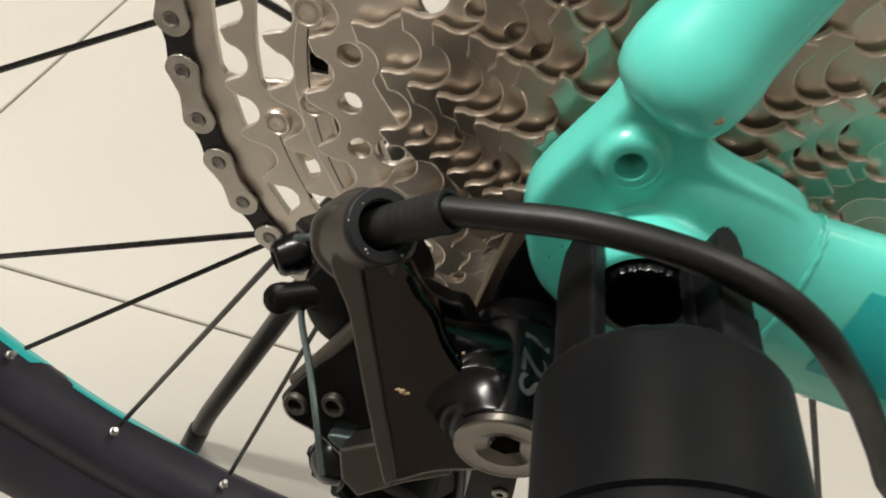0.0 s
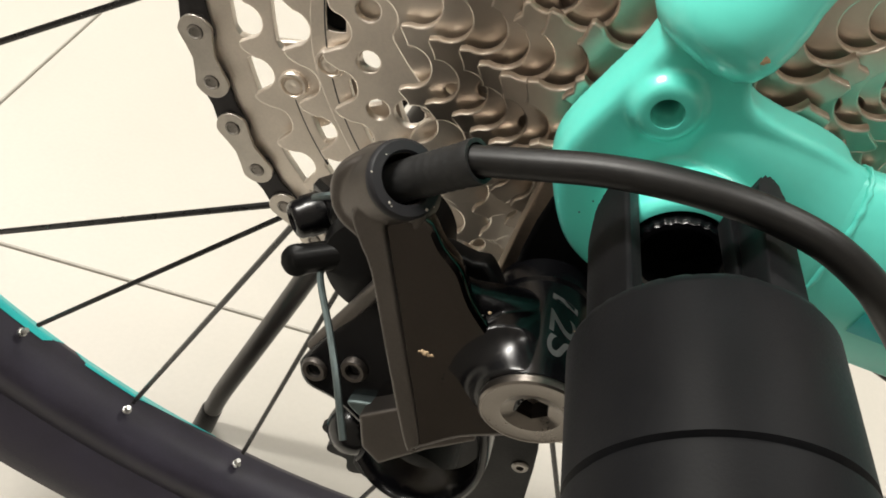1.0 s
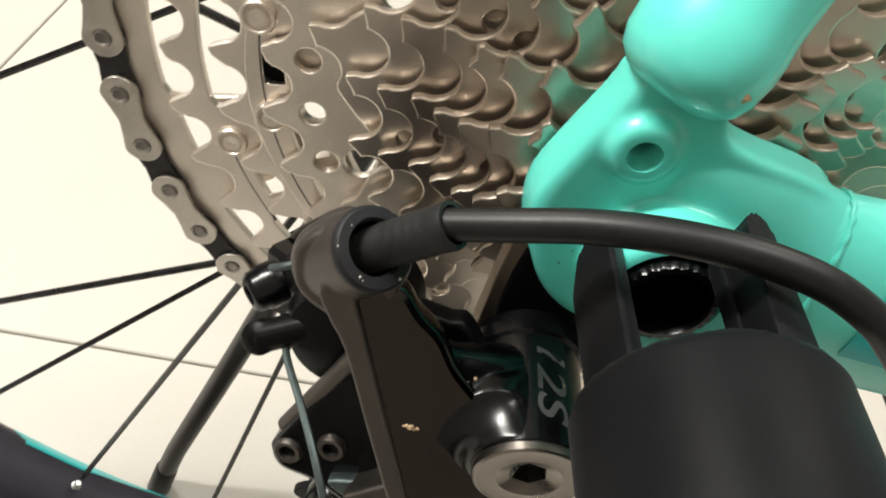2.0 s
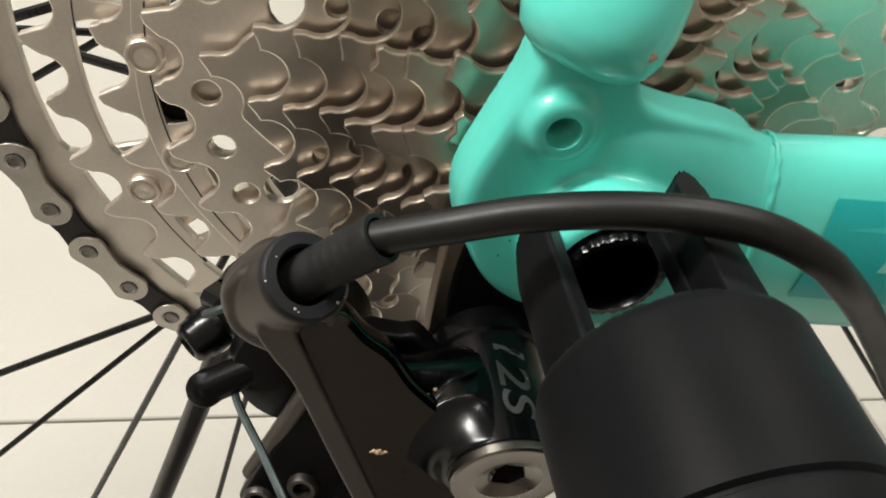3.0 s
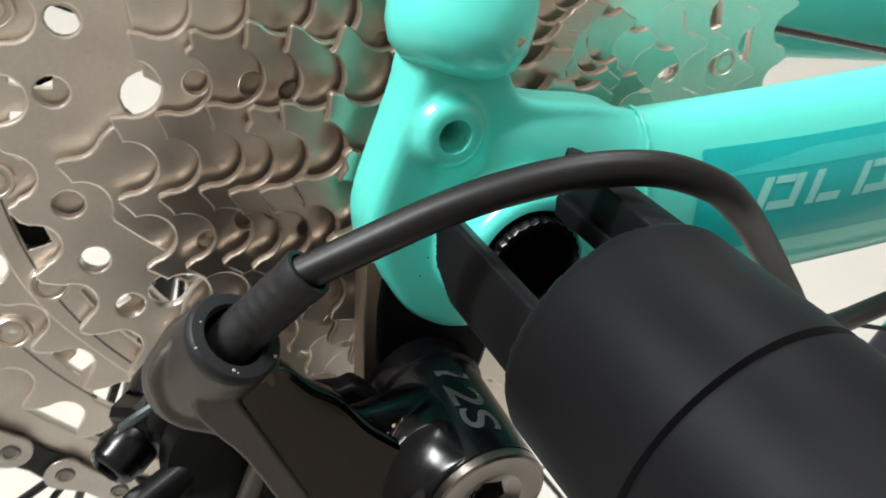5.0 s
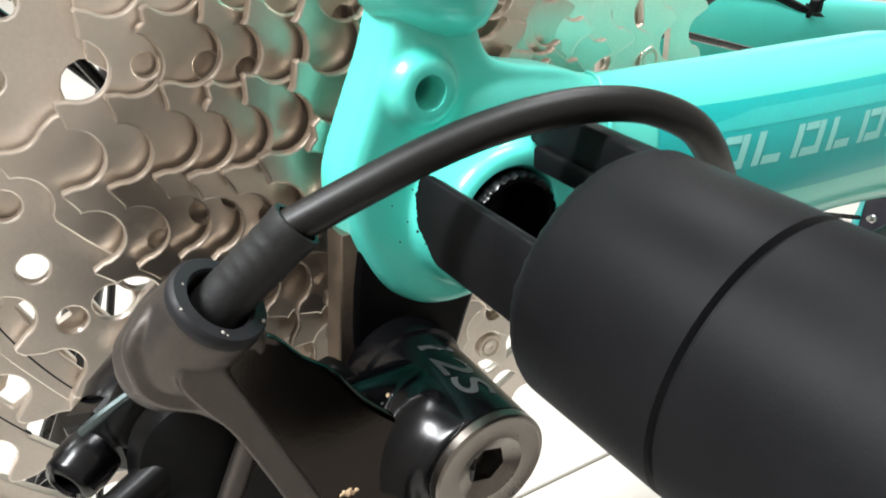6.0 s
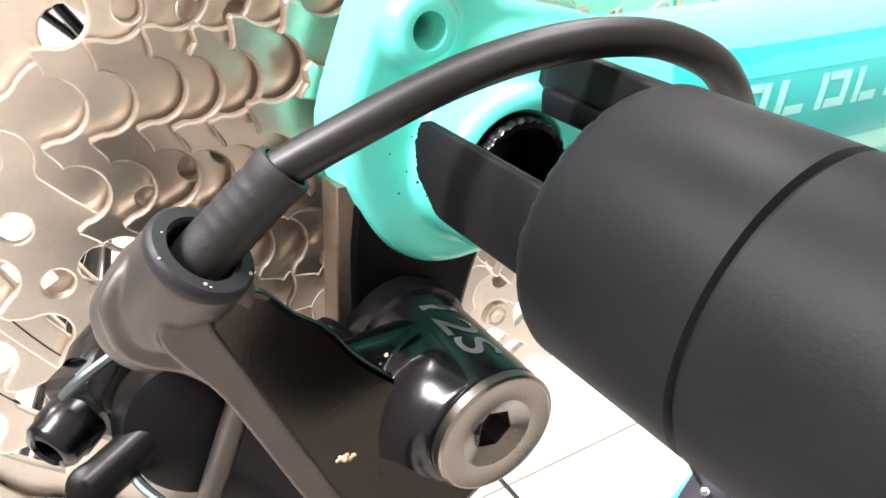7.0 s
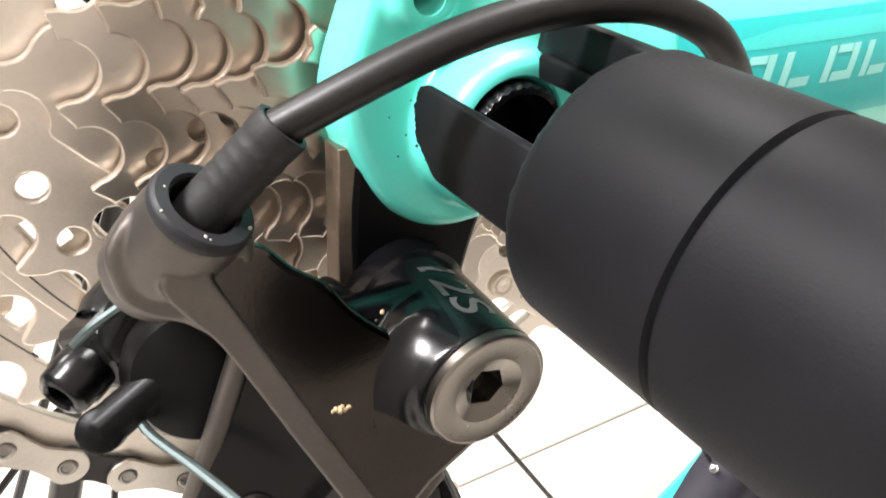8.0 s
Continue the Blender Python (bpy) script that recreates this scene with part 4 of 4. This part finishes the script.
prof += [(dv.length - 0.0006, 0.0034), (dv.length, 0.0033), (dv.length, 0.0027), (dv.length - 0.002, 0.0024)]
part("ferrule", lathe(prof, c0, dv, 28), FERRULE, cable, "black ribbed end cap")

# ---- kickstand on the far side ----
kick = thing("kickstand", (-0.139, 0.07, FLOOR_Z), "black steel kickstand leg with its foot on the tiles", "kickstand")
part("leg", sweep(curve_points([(-0.018, 0.072, 0.010), (-0.030, 0.069, -0.030), (-0.0830, 0.0655, -0.2000), (-0.1010, 0.0650, -0.2570), (-0.1190, 0.0650, -0.3130), (-0.1250, 0.0650, -0.3330), (-0.1320, 0.0650, -0.3620)], 6), 0.0056, 16), LEG, kick)
part("foot", lathe([(-0.012, 0.0057), (-0.010, 0.0064), (0.013, 0.0068), (0.0145, 0.005)], (-0.1310, 0.065, -0.3570), (-0.22, 0, -0.97), 20), GLOSS_BLACK, kick, "black plastic foot")

# ---- brake hose on the far chainstay ----
hose = thing("brake_hose", (0.283, 0.060, 0.0), "thin black brake hose strapped to the far chainstay", "hose")
part("hose", sweep(curve_points([(0.200, 0.0640, 0.0250), (0.250, 0.0630, 0.0070), (0.283, 0.0600, -0.0060), (0.330, 0.0580, -0.0170), (0.400, 0.0550, -0.0250)]), 0.0025, 12), HOUSING, hose)
part("cable_tie", fuse([lathe([(-0.0015, 0.0038), (0.0015, 0.0038)], (0.2830, 0.0600, -0.0060), (0.95, -0.05, -0.30), 16), block((0.2845, 0.0560, -0.0030), (0.0050, 0.0050, 0.0060), None, 0.001), sweep([(0.2840, 0.0550, -0.0020), (0.2810, 0.0490, 0.0020)], 0.0010, 8)], 0.0005, 2), MATT_BLACK, hose, "black nylon cable tie")

# ---- crumbs of dirt on the derailleur ----


def crumb(at, size, mat, label, squash=0.5):
    bm = bmesh.new()
    bmesh.ops.create_icosphere(bm, subdivisions=2, radius=size)
    for v in bm.verts:
        v.co *= 1 + 0.5 * (noise.noise(v.co * 900 / max(size * 600, 0.2) + Vector(at) * 1000))
        v.co.y *= squash
    ob = new("dirt_crumb", finish(to_mesh(bm, "dirt_crumb"), mat, 60))
    ob.matrix_basis = Matrix.Translation(at)
    return tagged(ob, label, "crumb", "crumbs on the derailleur")


for p, q, n, r, mat in ((0.0150, 0.0185, -0.0010, 0.00018, PRINT), (0.0100, 0.0205, -0.0010, 0.00016, TILE), (0.0135, 0.0290, -0.0010, 0.00022, TILE), (0.0162, 0.0180, -0.0010, 0.00030, CRUMB)):
    crumb(loc(p, q, n), r, mat, "tiny pale crumb of dirt stuck on the derailleur" if mat is not CRUMB else "tan crumb of dried dirt stuck on the derailleur")
# a ragged flake of dried dirt on the face
bm = bmesh.new()
for k, (u, v, r) in enumerate(((0, 0, 0.0005), (0.0007, -0.0002, 0.0004), (-0.0006, 0.0003, 0.00035), (0.0012, 0.0001, 0.0003), (0.0003, 0.0005, 0.0003), (-0.0010, 0.0001, 0.00025))):
    got = bmesh.ops.create_icosphere(bm, subdivisions=2, radius=r)["verts"]
    for w in got:
        w.co *= 1 + 0.6 * noise.noise(w.co * 3000 + Vector((k, 0, 0)))
        w.co = Vector((w.co.x + u, w.co.z * 0.5, w.co.y + v))
flake = new("dirt_flake", finish(to_mesh(bm, "dirt_flake"), CRUMB, 60))
flake.matrix_basis = Matrix.Translation(Vector((-0.0300, -0.1003, -0.0292)))
tagged(flake, "ragged tan flake of dried dirt on the derailleur face", "crumb")
for a, h, r in ((75, 0.0110, 0.00014), (140, 0.009, 0.00022), (150, 0.013, 0.0002), (132, 0.0105, 0.00014)):
    crumb(KB + KD * h + (up_dir * math.sin(radians(a)) + fw_dir * math.cos(radians(a))) * (KR + 0.0001), r, CRUMB, "tan crumb of dried dirt stuck on the derailleur", 0.7)
u = PORT_D.orthogonal().normalized()
for a, d, r in ((20, 0.0052, 0.00034), (27, 0.0050, 0.00018), (158, 0.0058, 0.00016), (215, 0.0049, 0.00024), (221, 0.0051, 0.00016), (288, 0.0055, 0.00026), (301, 0.0060, 0.00014), (120, 0.0047, 0.00018)):
    a = radians(a)
    crumb(PORT + PORT_D * 0.0007 + (u * math.cos(a) + PORT_D.cross(u) * math.sin(a)) * d, r, TILE, "tiny pale crumb of dirt stuck on the derailleur", 0.8)
scuff = crumb(Vector((-0.0022, -0.0870, 0.0291)), 0.0007, CRUMB, "small tan scuff mark on the seat stay", 0.3)
tagged(scuff, "small tan speck of dirt on the mint seat stay", "speck")
# dark specks of grime on the painted dropout
for x, z, r in ((-0.0112, -0.0030, 0.00022), (-0.0128, -0.0012, 0.00014), (-0.0099, -0.0052, 0.00016), (-0.0140, -0.0040, 0.00018), (-0.0152, 0.0016, 0.00012), (-0.0120, 0.0034, 0.00014)):
    speck = crumb(Vector((x, -0.0846, z)), r, CHAIN_DARK, "tiny dark speck of grime on the painted dropout", 0.6)
    tagged(speck, "tiny dark speck of grime on the painted dropout", "speck", "specks on the dropout")
